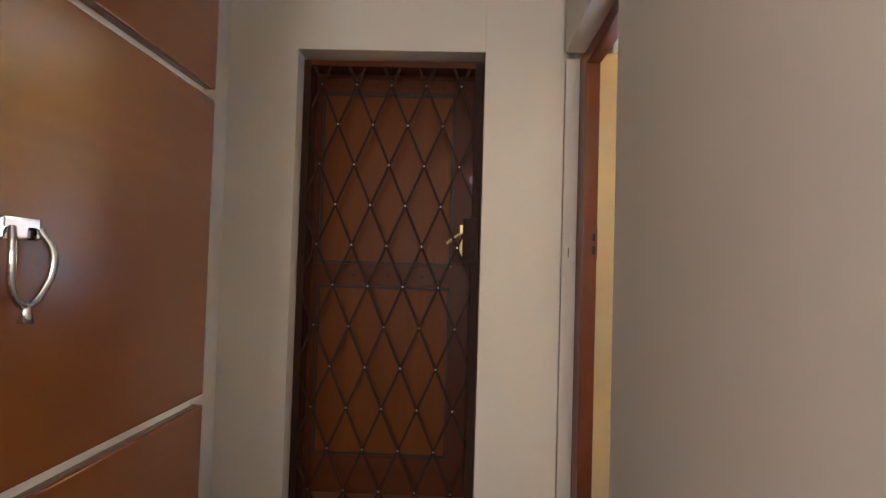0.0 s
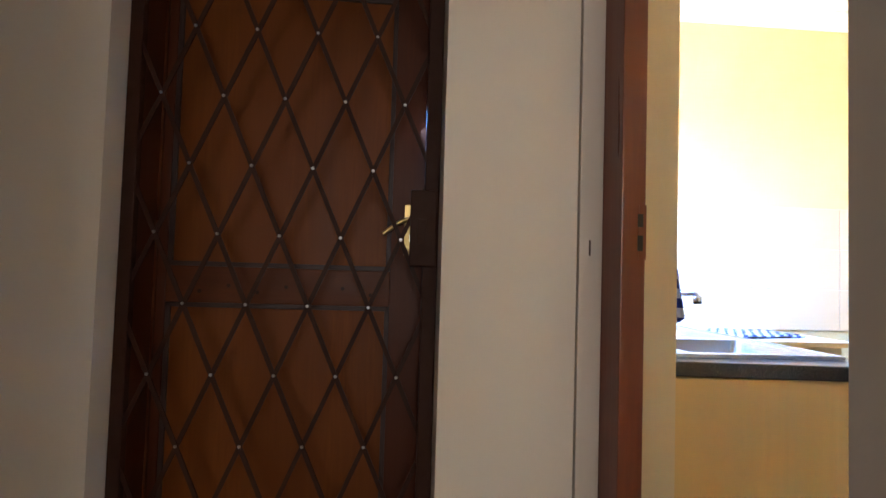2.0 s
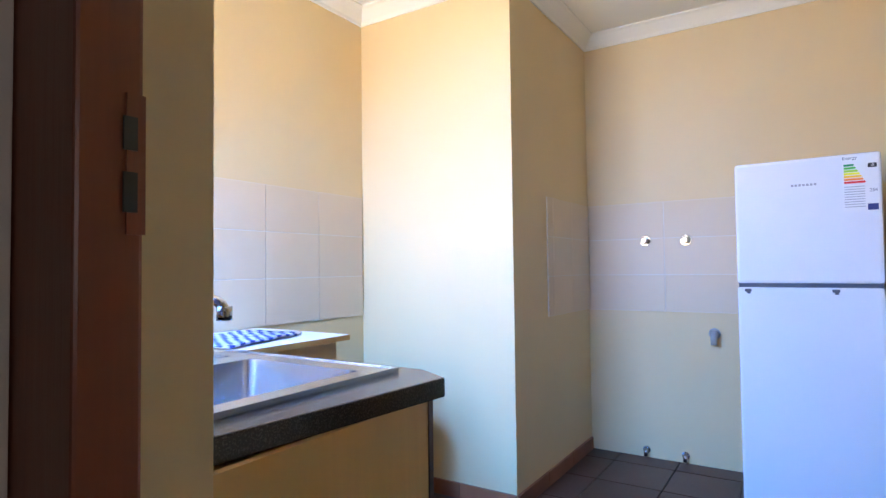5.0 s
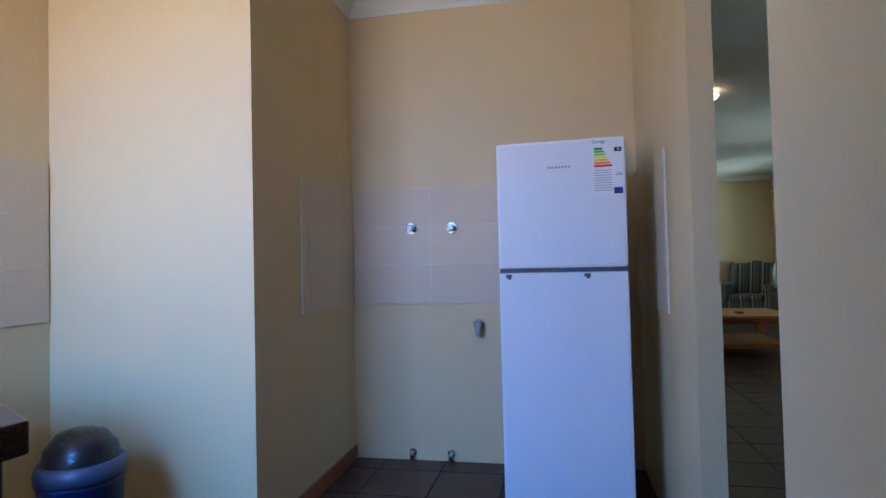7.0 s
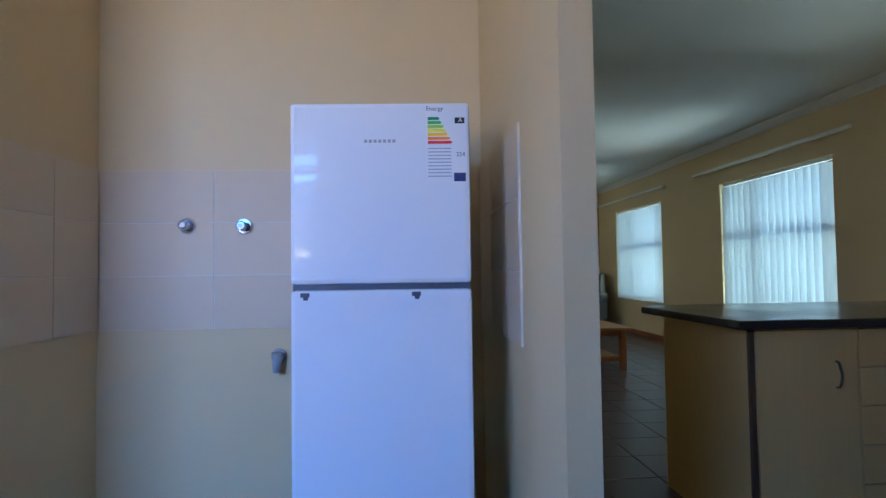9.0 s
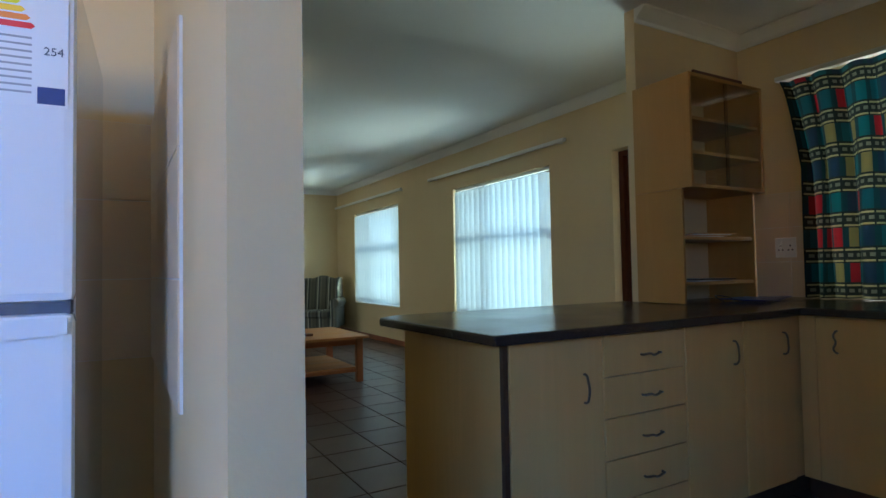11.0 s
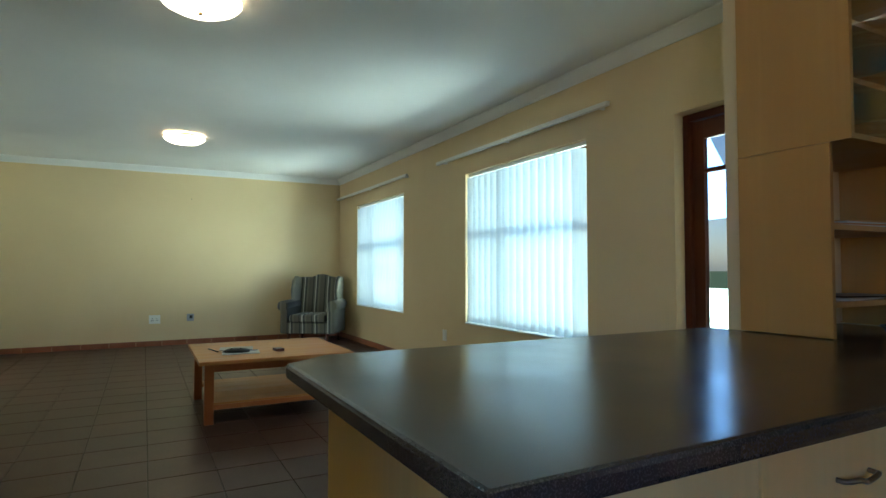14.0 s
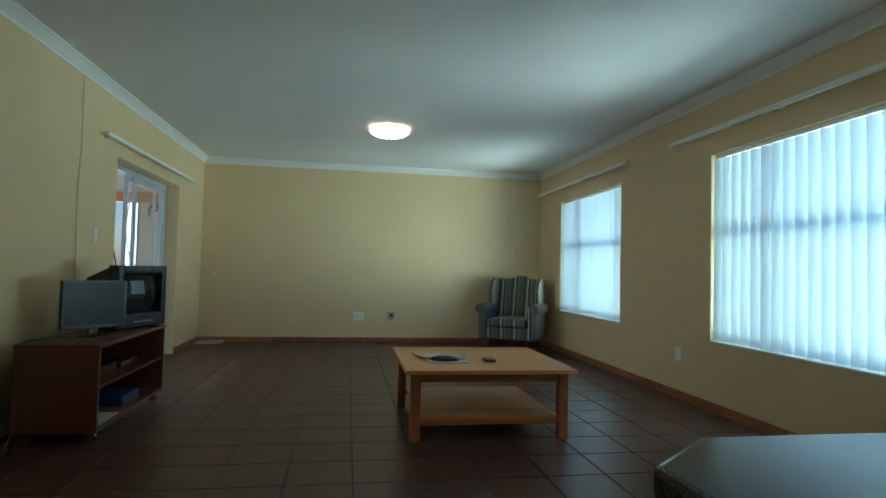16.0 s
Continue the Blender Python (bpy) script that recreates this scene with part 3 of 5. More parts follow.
# ---- sink side of the kitchen ----
def sink_unit():
    s = thing("sink_unit", pose(0, 0, 0), "maple laminate sink cabinet with dark counter top", "cabinet")
    boxes("body", [(0.502, 2.89, 0.0, 1.10, 4.35, 0.73), (0.502, 2.89, 0.73, 1.10, 2.905, 0.888), (1.082, 2.905, 0.73, 1.10, 4.35, 0.888)], M_MAPLE, s)
    boxes("edge_strip", [(1.1005, 2.887, 0.10, 1.115, 2.905, 0.888)], M_MAPLE_EDGE, s)
    for k in range(3):
        boxes("door", [(1.1005, 2.92 + 0.30 * k, 0.10, 1.118, 3.214 + 0.30 * k, 0.88)], M_MAPLE, s, 0.002)
    ix0, iy0, ix1, iy1 = 0.66, 3.02, 1.09, 3.98
    rows = [(0.502, iy0, 0.889, ix0, 4.352, 0.930), (ix0, iy1, 0.889, ix1, 4.352, 0.930), (ix1, iy0, 0.889, 1.19, 4.352, 0.930)]
    boxes("counter_top", rows, M_STONE, s)
    extruded("counter_top", [(0.51, 2.925), (1.131, 2.866), (1.19, 2.965), (1.19, 3.0195), (0.51, 3.0195)], 0.889, 0.930, M_STONE, s, 0.004)
    boxes("upstand", [(0.503, 2.94, 0.931, 0.525, 4.352, 1.14)], M_SHELF, s, 0.002)
    k = thing("kitchen_sink", pose(0, 0, 0.931), "brushed stainless steel double bowl sink set in the counter", "sink")
    bm = bmesh.new()
    x0, y0, x1, y1, d = 0.62, 2.995, 1.125, 4.02, 0.008
    bowls = ((0.69, 3.045, 1.06, 3.40), (0.69, 3.48, 1.06, 3.90))
    (b0, c0, b1, c1), (_, c2, _, c3) = bowls
    for a in ((x0, y0, x1, c0), (x0, c1, x1, c2), (x0, c3, x1, y1), (x0, c0, b0, c1), (b1, c0, x1, c1), (x0, c2, b0, c3), (b1, c2, x1, c3)):
        add_box(bm, a[0], a[1], 0.0, a[2], a[3], d)
    finish("rim", bm, M_STEEL, k)
    boxes("rolled_edge", [(x0 - 0.006, y0 - 0.006, 0, x1 + 0.006, y0, 0.011), (x0 - 0.006, y1, 0, x1 + 0.006, y1 + 0.006, 0.011), (x0 - 0.006, y0, 0, x0, y1, 0.011), (x1, y0, 0, x1 + 0.006, y1, 0.011)], M_STEEL, k)
    for b0, c0, b1, c1 in bowls:
        bm = bmesh.new()
        top = [bm.verts.new(p) for p in ((b0, c0, d), (b1, c0, d), (b1, c1, d), (b0, c1, d))]
        e = 0.03
        low = [bm.verts.new(p) for p in ((b0 + e, c0 + e, -0.15), (b1 - e, c0 + e, -0.15), (b1 - e, c1 - e, -0.15), (b0 + e, c1 - e, -0.15))]
        for q in range(4):
            bm.faces.new((top[q], top[(q + 1) % 4], low[(q + 1) % 4], low[q]))
        bm.faces.new(low)
        bmesh.ops.bevel(bm, geom=[q for q in bm.edges if not q.is_boundary], offset=0.028, segments=4, affect="EDGES", profile=0.5)
        finish("bowl", bm, M_STEEL, k, smooth=True)
    for q in range(4):
        boxes("overflow_slot", [(0.74 + 0.017 * q, 3.378, -0.045, 0.748 + 0.017 * q, 3.382, -0.018)], M_DARK, k)
    f = thing("sink_tap", pose(0.56, 3.44, 0.939), "chrome swivel sink tap with a long spout", "tap")
    lathe("base", [(0.0, 0.0), (0.026, 0.0), (0.026, 0.012), (0.014, 0.02), (0.014, 0.10), (0.0, 0.105)], M_CHROME, f)
    pipe("spout", [(0, 0, 0.09), (0.02, -0.12, 0.12), (0.06, -0.28, 0.152), (0.10, -0.42, 0.173), (0.112, -0.455, 0.171), (0.114, -0.462, 0.155)], 0.008, M_CHROME, f)
    tubes("spout_end", [((0.114, -0.462, 0.167), (0.114, -0.462, 0.145), 0.012)], M_CHROME, f)
    tubes("tap_handle", [((0, 0, 0.10), (0.05, 0.02, 0.125), 0.007), ((0, 0, 0.10), (0, 0, 0.13), 0.018)], M_CHROME, f)


sink_unit()


def side_unit():
    s = thing("side_unit", pose(0, 0, 0), "low pale cabinet with a cream top by the splashback", "cabinet")
    boxes("body", [(1.20, 3.83, 0.0, 1.82, 4.35, 0.874)], M_MAPLE, s)
    boxes("top", [(1.195, 3.79, 0.875, 1.85, 4.352, 0.897)], M_WHITE, s, 0.003)
    boxes("edging", [(1.195, 3.786, 0.875, 1.853, 3.789, 0.895), (1.8505, 3.79, 0.875, 1.853, 4.35, 0.895)], M_SHELF, s)
    bm = bmesh.new()
    add_box(bm, -0.24, -0.15, 0, 0.24, 0.15, 0.008)
    bmesh.ops.subdivide_edges(bm, edges=bm.edges[:], cuts=10, use_grid_fill=True)
    for v in bm.verts:
        v.co.z += 0.010 * noise.noise(v.co * 9) + 0.008
    c = finish("dish_cloth", bm, M_CHECK, None, smooth=True)
    c.matrix_world = pose(1.46, 4.02, 0.896, 0, 0, 14)
    tagged(c, "blue and white checked dish cloth lying on the cabinet", "cloth")
    bm = bmesh.new()
    nx, nz = 18, 16
    grid = [[bm.verts.new((0.014 * math.sin(i * 1.15) * (0.4 + k / nz) + 0.02, (i / nx - 0.5) * (0.08 + 0.09 * k / nz), -0.25 * k / nz - 0.03 * math.sin(i * 0.5) * k / nz)) for i in range(nx + 1)] for k in range(nz + 1)]
    for a, b in zip(grid, grid[1:]):
        for i in range(nx):
            bm.faces.new((a[i], a[i + 1], b[i + 1], b[i]))
    t = finish("tea_towel", bm, M_CHECK, None, smooth=True)
    sol = t.modifiers.new("thick", "SOLIDIFY")
    sol.thickness = 0.003
    t.matrix_world = pose(0.545, 2.985, 1.31, 0, 0, 25)
    tagged(t, "blue and white checked tea towel hanging by the window", "towel")
    hk = tubes("towel_hook", [((0.495, 2.955, 1.308), (0.585, 2.995, 1.312), 0.006)], M_CHROME)
    tagged(hk, "small chrome towel hook on the wall", "hook")


side_unit()


def pedal_bin():
    b = thing("waste_bin", pose(2.24, 3.86, 0), "dark blue plastic bin with black swing lid", "bin")
    lathe("body", [(0.000, 0.000), (0.102, 0.000), (0.108, 0.019), (0.130, 0.391), (0.134, 0.395), (0.134, 0.409), (0.123, 0.414)], M_BLUE, b)
    lathe("lid_rim", [(0.123, 0.409), (0.139, 0.409), (0.141, 0.437), (0.131, 0.465), (0.121, 0.470), (0.115, 0.428)], M_BINRIM, b)
    lathe("swing_lid", [(0.121, 0.465), (0.111, 0.512), (0.074, 0.558), (0.033, 0.572), (0.000, 0.577)], M_DARK, b)


pedal_bin()


def casement(name, x0, x1, z0, z1, cols, rows, mat, label, m):
    """A window in its own x-z plane, with cols and rows as inner bar places."""
    wdw = thing(name, m, label, "window", kind="structure")
    t = 0.05
    boxes("frame", [(x0, -0.02, z0, x0 + t, 0.02, z1), (x1 - t, -0.02, z0, x1, 0.02, z1), (x0 + t, -0.02, z0, x1 - t, 0.02, z0 + t), (x0 + t, -0.02, z1 - t, x1 - t, 0.02, z1)], mat, wdw)
    boxes("mullion", [(c - 0.03, -0.018, z0 + t, c + 0.03, 0.018, z1 - t) for c in cols] + [(x0 + t, -0.016, r - 0.028, x1 - t, 0.016, r + 0.028) for r in rows], mat, wdw)
    p = boxes("pane", [(x0 + t, -0.003, z0 + t, x1 - t, 0.003, z1 - t)], M_GLASS, wdw)
    p.visible_shadow = False
    return wdw


casement("window_sink", 2.99, 4.23, 1.17, 2.09, (3.30, 3.85), (1.86,), M_WHITE, "white framed kitchen window over the sink", Matrix.Translation((0.40, 0, 0)) @ Matrix(((0, 1, 0, 0), (1, 0, 0, 0), (0, 0, 1, 0), (0, 0, 0, 1))))


# ---- laundry corner and fridge ----
def wall_taps():
    for k, (y, z) in enumerate(((3.047, 1.312), (2.816, 1.308))):
        p = thing("wall_tap", pose(3.697, y, z), "round chrome shut-off tap on the tiled wall", "tap", "taps over the washing point")
        tubes("flange", [((0, 0, 0), (-0.012, 0, 0), 0.034, 0.030)], M_CHROME, p, 20)
        tubes("spindle", [((-0.012, 0, 0), (-0.04, 0, 0), 0.020, 0.018)], M_CHROME, p, 16)
        tubes("knob", [((-0.04, 0, 0), (-0.052, 0, 0), 0.021), ((-0.052, 0, 0), (-0.056, 0, 0), 0.021, 0.014)], M_CHROME, p, 16)
        tubes("cap", [((-0.056, 0, 0), (-0.0575, 0, 0), 0.010)], M_SOCKET, p, 12)
    for y in (3.07, 2.849):
        p = thing("supply_valve", pose(3.708, y, 0.045), "small chrome washing machine valve near the floor", "valve", "valves near the floor")
        tubes("stub", [((0, 0, 0), (-0.03, 0, 0), 0.013), ((-0.03, 0, 0.01), (-0.03, 0, -0.03), 0.012)], M_CHROME, p, 12)
        tubes("flange", [((0, 0, 0), (-0.006, 0, 0), 0.022)], M_CHROME, p, 16)
    p = thing("hose_tap", pose(3.708, 2.677, 0.765), "grey drain hose outlet on the wall", "outlet")
    tubes("flange", [((0, 0, 0), (-0.01, 0, 0), 0.032)], M_GREY, p, 16)
    tubes("stub", [((-0.01, 0, 0), (-0.045, 0, 0), 0.022)], M_GREY, p, 16)
    tubes("elbow", [((-0.045, 0, 0.022), (-0.045, 0, -0.06), 0.022, 0.016)], M_GREY, p, 16)


wall_taps()


def rounded_front(name, y0, z0, y1, z1, x0, x1, mat, parent, r=0.014):
    bm = bmesh.new()
    add_box(bm, x0, y0, z0, x1, y1, z1)
    return finish(name, bm, mat, parent, r)


def fridge():
    f = thing("fridge", pose(2.905, 2.222, 0, 0, 0, -3), "white top-freezer fridge with an energy label", "fridge")
    hw = 0.259
    boxes("body", [(0.05, -hw + 0.004, 0.03, 0.575, hw - 0.004, 1.595)], M_ENAMEL, f, 0.006)
    for y in (-0.2, 0.2):
        for x in (0.1, 0.52):
            tubes("foot", [((x, y, 0), (x, y, 0.031), 0.02)], M_DARK, f, 10)
    rounded_front("freezer_door", -hw, 1.078, hw, 1.60, 0, 0.046, M_ENAMEL, f)
    rounded_front("fridge_door", -hw, 0.06, hw, 1.062, 0, 0.046, M_ENAMEL, f)
    boxes("gasket", [(0.012, -hw + 0.006, 1.060, 0.05, hw - 0.006, 1.080)], M_NAVYGREY, f)
    bm = bmesh.new()
    outline = [(-hw + 0.008, 1.055)] + [(-hw + 0.008 + (2 * hw - 0.016) * k / 20, 1.032 - 0.012 * math.sin(math.pi * k / 20)) for k in range(21)] + [(hw - 0.008, 1.055)]
    face = bm.faces.new([bm.verts.new((-0.001, y, z)) for y, z in outline])
    ex = bmesh.ops.extrude_face_region(bm, geom=[face])["geom"]
    bmesh.ops.translate(bm, vec=(-0.006, 0, 0), verts=[v for v in ex if isinstance(v, bmesh.types.BMVert)])
    finish("grip_lip", bm, M_ENAMEL, f)
    # small dark blocks stand for the wedge-shaped shadows at the grips
    for y in (0.215, -0.10):
        boxes("grip_shade", [(-0.009, y - 0.013, 1.042, -0.002, y + 0.013, 1.055), (-0.009, y - 0.009, 1.034, -0.003, y + 0.005, 1.043)], M_NAVYGREY, f, 0.002)
    boxes("name_badge", [(-0.0015, -0.045 + 0.0135 * k, 1.483, -0.0004, -0.036 + 0.0135 * k, 1.492) for k in range(7)], M_GREY, f)
    lab = -0.132      # left edge of the label in y
    boxes("energy_label", [(-0.0012, -0.250, 1.365, -0.0003, lab, 1.592)], M_PAPER_WHITE, f)
    cols = ((0.0, 0.22, 0.07), (0.08, 0.40, 0.05), (0.35, 0.58, 0.03), (0.85, 0.78, 0.0), (0.85, 0.50, 0.0), (0.80, 0.22, 0.01), (0.65, 0.015, 0.012))
    for k, c in enumerate(cols):
        z, ln = 1.556 - 0.0115 * k, 0.030 + 0.006 * k
        bm = bmesh.new()
        y0 = lab - 0.006
        pts = [(y0, z), (y0 - ln, z), (y0 - ln - 0.005, z - 0.0045), (y0 - ln, z - 0.009), (y0, z - 0.009)]
        face = bm.faces.new([bm.verts.new((-0.0016, y, zz)) for y, zz in pts])
        ex = bmesh.ops.extrude_face_region(bm, geom=[face])["geom"]
        bmesh.ops.translate(bm, vec=(0.0005, 0, 0), verts=[v for v in ex if isinstance(v, bmesh.types.BMVert)])
        finish("rating_arrow", bm, plain("label_ink", c, 0.45, 5, 0.97), f)
    boxes("rating_flag", [(-0.0018, -0.244, 1.537, -0.0012, -0.216, 1.554)], M_DARK, f)
    boxes("flag_square", [(-0.0018, -0.246, 1.369, -0.0012, -0.212, 1.394)], M_NAVY, f)
    boxes("fine_print", [(-0.0016, -0.205, 1.463 - 0.010 * k, -0.0012, lab - 0.006, 1.466 - 0.010 * k) for k in range(9)], M_GREY, f)
    face_m = Matrix.Translation((-0.002, 0, 0)) @ Matrix(((0, 0, -1, 0), (-1, 0, 0, 0), (0, 1, 0, 0), (0, 0, 0, 1)))
    words("label_word", "Energy", 0.018, M_PRINT, f, Matrix.Translation((0, -0.158, 1.580)) @ face_m)
    words("label_figure", "254", 0.017, M_PRINT, f, Matrix.Translation((0, -0.232, 1.447)) @ face_m)
    words("label_letter", "A", 0.017, M_SOCKET, f, Matrix.Translation((-0.0004, -0.232, 1.546)) @ face_m)


# rubber of the gasket, also the colour of the painted grip shadows
M_NAVYGREY = plain("gasket_rubber_and_shade", (0.05, 0.06, 0.09), 0.5)
M_PAPER_WHITE = plain("label_paper", (0.74, 0.75, 0.76), 0.45, 5, 0.98)
M_NAVY = plain("navy_ink", (0.015, 0.03, 0.16), 0.45)
fridge()


# ---- kitchen peninsula and south run ----
def bow_handle(parent, m):
    """A wavy pewter pull, its length along local z."""
    h = pipe("handle", [(0, 0, 0.05), (-0.012, 0.0, 0.048), (-0.024, 0.004, 0.03), (-0.022, -0.004, 0.0), (-0.026, 0.004, -0.03), (-0.012, 0.0, -0.048), (0, 0, -0.05)], 0.0045, M_PEWTER, parent)
    h.matrix_basis = m
    return h


def peninsula():
    p = thing("peninsula_unit", pose(0, 0, 0), "maple laminate kitchen peninsula with dark stone-look top", "kitchen counter")
    boxes("body", [(3.42, -1.755, 0.10, 4.12, 0.80, 0.868)], M_MAPLE, p)
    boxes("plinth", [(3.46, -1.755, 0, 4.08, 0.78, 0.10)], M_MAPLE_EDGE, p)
    boxes("end_panel", [(3.42, 0.801, 0.0, 4.125, 0.818, 0.868)], M_MAPLE, p, 0.001)
    boxes("edge_strip", [(3.40, 0.80, 0.0, 3.419, 0.819, 0.868)], M_MAPLE_EDGE, p)
    spans = ((0.796, 0.372), (-0.090, -0.482), (-0.486, -0.86))
    for y1, y0 in spans:
        boxes("door", [(3.400, y0 + 0.003, 0.105, 3.418, y1 - 0.003, 0.862)], M_MAPLE, p, 0.0025)
    for k in range(5):
        boxes("drawer", [(3.400, -0.085, 0.860 - 0.152 * k - 0.147, 3.418, 0.367, 0.860 - 0.152 * k)], M_MAPLE, p, 0.0025)
        bow_handle(p, pose(3.398, 0.124, 0.780 - 0.153 * k, 90, 0, 0))
    for y, z in ((0.468, 0.685), (-0.405, 0.735), (-0.783, 0.745)):
        bow_handle(p, pose(3.398, y, z))
    top = [(3.345, 0.888), (4.225, 0.893), (4.32, 0.775), (4.32, -0.735), (4.175, -0.742), (4.175, -1.757), (1.392, -1.757), (1.392, -0.885), (3.335, -0.885), (3.352, -0.868)]
    extruded("counter_top", top, 0.870, 0.906, M_STONE, p, 0.009)
    s = thing("base_cabinets", pose(0, 0, 0), "maple laminate base cabinets under the curtained window", "cabinet")
    boxes("body", [(1.395, -1.755, 0.10, 3.41, -0.945, 0.868)], M_MAPLE, s)
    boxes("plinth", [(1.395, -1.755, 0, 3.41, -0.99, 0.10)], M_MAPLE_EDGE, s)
    boxes("corner_filler", [(3.33, -0.944, 0.105, 3.398, -0.930, 0.862)], M_MAPLE, s)
    for k in range(4):
        x1 = 3.325 - 0.48 * k
        boxes("door", [(x1 - 0.472, -0.944, 0.105, x1, -0.926, 0.862)], M_MAPLE, s, 0.0025)
        bow_handle(s, pose(x1 - (0.09 if k % 2 == 0 else 0.385), -0.924, 0.755, 0, 0, -90))


peninsula()


def shelf_unit():
    s = thing("shelf_unit", pose(0, 0, 0), "beech laminate shelf unit with sliding glass top doors", "shelf")
    y0, y1, xb = -1.375, -0.715, 4.176
    t = 0.018
    boxes("side", [(3.80, y1 - t, 1.53, xb, y1, 2.145)], M_SHELF, s, 0.001)
    boxes("side", [(3.80, y0, 1.53, xb, y0 + t, 2.145)], M_SHELF, s, 0.001)
    boxes("side", [(3.865, y1 - t, 0.909, xb, y1, 1.529)], M_SHELF, s, 0.001)
    boxes("side", [(3.865, y0, 0.909, xb, y0 + t, 1.529)], M_SHELF, s, 0.001)
    boxes("back", [(xb - 0.008, y0 + t, 0.915, xb, y1 - t, 2.14)], M_WALL, s)
    for x, z in ((3.80, 1.53), (3.80, 2.127), (3.822, 1.715), (3.822, 1.90), (3.875, 1.255), (3.875, 1.005)):
        boxes("shelf_board", [(x, y0 + t, z, xb - 0.008, y1 - t, z + t)], M_SHELF, s, 0.001)
    g = boxes("glass_door", [(3.806, y0 + t, 1.55, 3.810, -1.03, 2.125), (3.812, -1.06, 1.55, 3.816, y1 - t, 2.125)], M_SHELFGLASS, s)
    g.visible_shadow = False
    tr = boxes("serving_tray", [(3.83, -1.24, 2.147, 4.10, -0.80, 2.157), (3.83, -1.24, 2.157, 3.842, -0.80, 2.178), (4.088, -1.24, 2.157, 4.10, -0.80, 2.178)], M_CHERRY, None, 0.003)
    tagged(tr, "dark brown wooden tray lying on the shelf unit", "tray")
    rnd = random.Random(4)
    for k in range(4):
        x, z = 3.885, 1.273 + 0.006 * k
        b = boxes("booklet", [(-0.10, -0.15, 0, 0.10, 0.15, 0.005)], (M_PAPER, M_PINE, M_PAPER, M_SHELF)[k], None, 0.001)
        b.matrix_world = pose(4.0, -0.96 - 0.04 * k, z + 0.0005, 0, 0, rnd.uniform(-12, 12))
        tagged(b, "thin paper booklet stacked flat on the shelf", "booklet", "booklets on the shelf")
    for k in range(2):
        b = boxes("folder", [(-0.10, -0.14, 0, 0.10, 0.14, 0.006)], (M_PAPER, M_DARK)[k], None, 0.001)
        b.matrix_world = pose(3.995, -0.98 - 0.08 * k, 1.0235 + 0.007 * k, 0, 0, 8 - 20 * k)
        tagged(b, "flat folder lying on the low shelf", "folder")
    c = thing("blue_folder", pose(3.78, -1.20, 0.907, 0, 0, 12), "crumpled dark blue plastic folder on the counter", "folder")
    bm = bmesh.new()
    add_box(bm, -0.11, -0.26, 0, 0.11, 0.20, 0.006)
    bmesh.ops.subdivide_edges(bm, edges=bm.edges[:], cuts=8, use_grid_fill=True)
    for v in bm.verts:
        v.co.z += 0.010 + 0.012 * noise.noise(v.co * 6)
    finish("cover", bm, M_BLUEFOLDER, c, smooth=True)
    p = pipe("spectacles", [(3.78, -0.93, 0.912), (3.80, -0.90, 0.935), (3.84, -0.95, 0.945), (3.80, -1.02, 0.93), (3.76, -0.98, 0.912)], 0.003, M_DARK)
    tagged(p, "thin dark wire loop lying on the counter", "wire")


M_BLUEFOLDER = plain("blue_folder_plastic", (0.02, 0.045, 0.20), 0.3)
shelf_unit()


def socket(name, m, w, h, holes, label):
    s = thing(name, m, label, "socket")
    boxes("plate", [(-w / 2, -0.012, -h / 2, w / 2, 0, h / 2)], M_SOCKET, s, 0.003)
    if holes:
        tubes("pin_hole", [((x, -0.0105, z), (x, -0.0128, z), 0.006) for x, z in holes], M_DARK, s, 10)
    boxes("rocker", [(x - 0.010, -0.015, h * 0.22, x + 0.010, -0.011, h * 0.36) for x in ((-w / 4, w / 4) if w > h * 0.9 else (0,))], M_SOCKET, s, 0.001)


SOUTH = 180
TRI = [(sx + dx, dz) for sx in (-0.03, 0.03) for dx, dz in ((0, 0.012), (-0.012, -0.014), (0.012, -0.014))]
socket("double_socket", pose(3.90, YS, 1.215, 0, 0, SOUTH), 0.13, 0.125, TRI, "white plastic double wall socket by the curtain")
socket("wall_socket", pose(8.41, YS, 0.40, 0, 0, SOUTH), 0.08, 0.12, [], "white plastic socket plate under the windows")
socket("wall_socket", pose(XE, 1.04, 0.388, 0, 0, -90), 0.15, 0.125, TRI, "white plastic wall socket on the far wall")
ob = boxes("aerial_box", [(XE - 0.006, 0.51, 0.345, XE - 0.001, 0.61, 0.455)], M_GREY, None, 0.002)
tagged(ob, "grey recessed aerial box in the far wall", "outlet")
ob = boxes("aerial_point", [(XE - 0.009, 0.53, 0.385, XE - 0.0065, 0.57, 0.43)], M_DARK)
tagged(ob, "dark square aerial point in its box", "outlet")
socket("light_switch", pose(8.79, YN, 1.325, 0, 0, 0), 0.07, 0.125, [], "white plastic light switch by the patio door")
ob = tubes("wall_nail", [((XE, 0.565, 2.19), (XE - 0.02, 0.565, 2.195), 0.006)], M_DARK, None, 8)
tagged(ob, "dark nail sticking out of the far wall", "nail")
ob = tubes("wall_hook", [((XE, 3.10, 0.98), (XE - 0.02, 3.10, 0.98), 0.016)], M_SOCKET, None, 10)
tagged(ob, "small white cable clip on the wall", "clip")


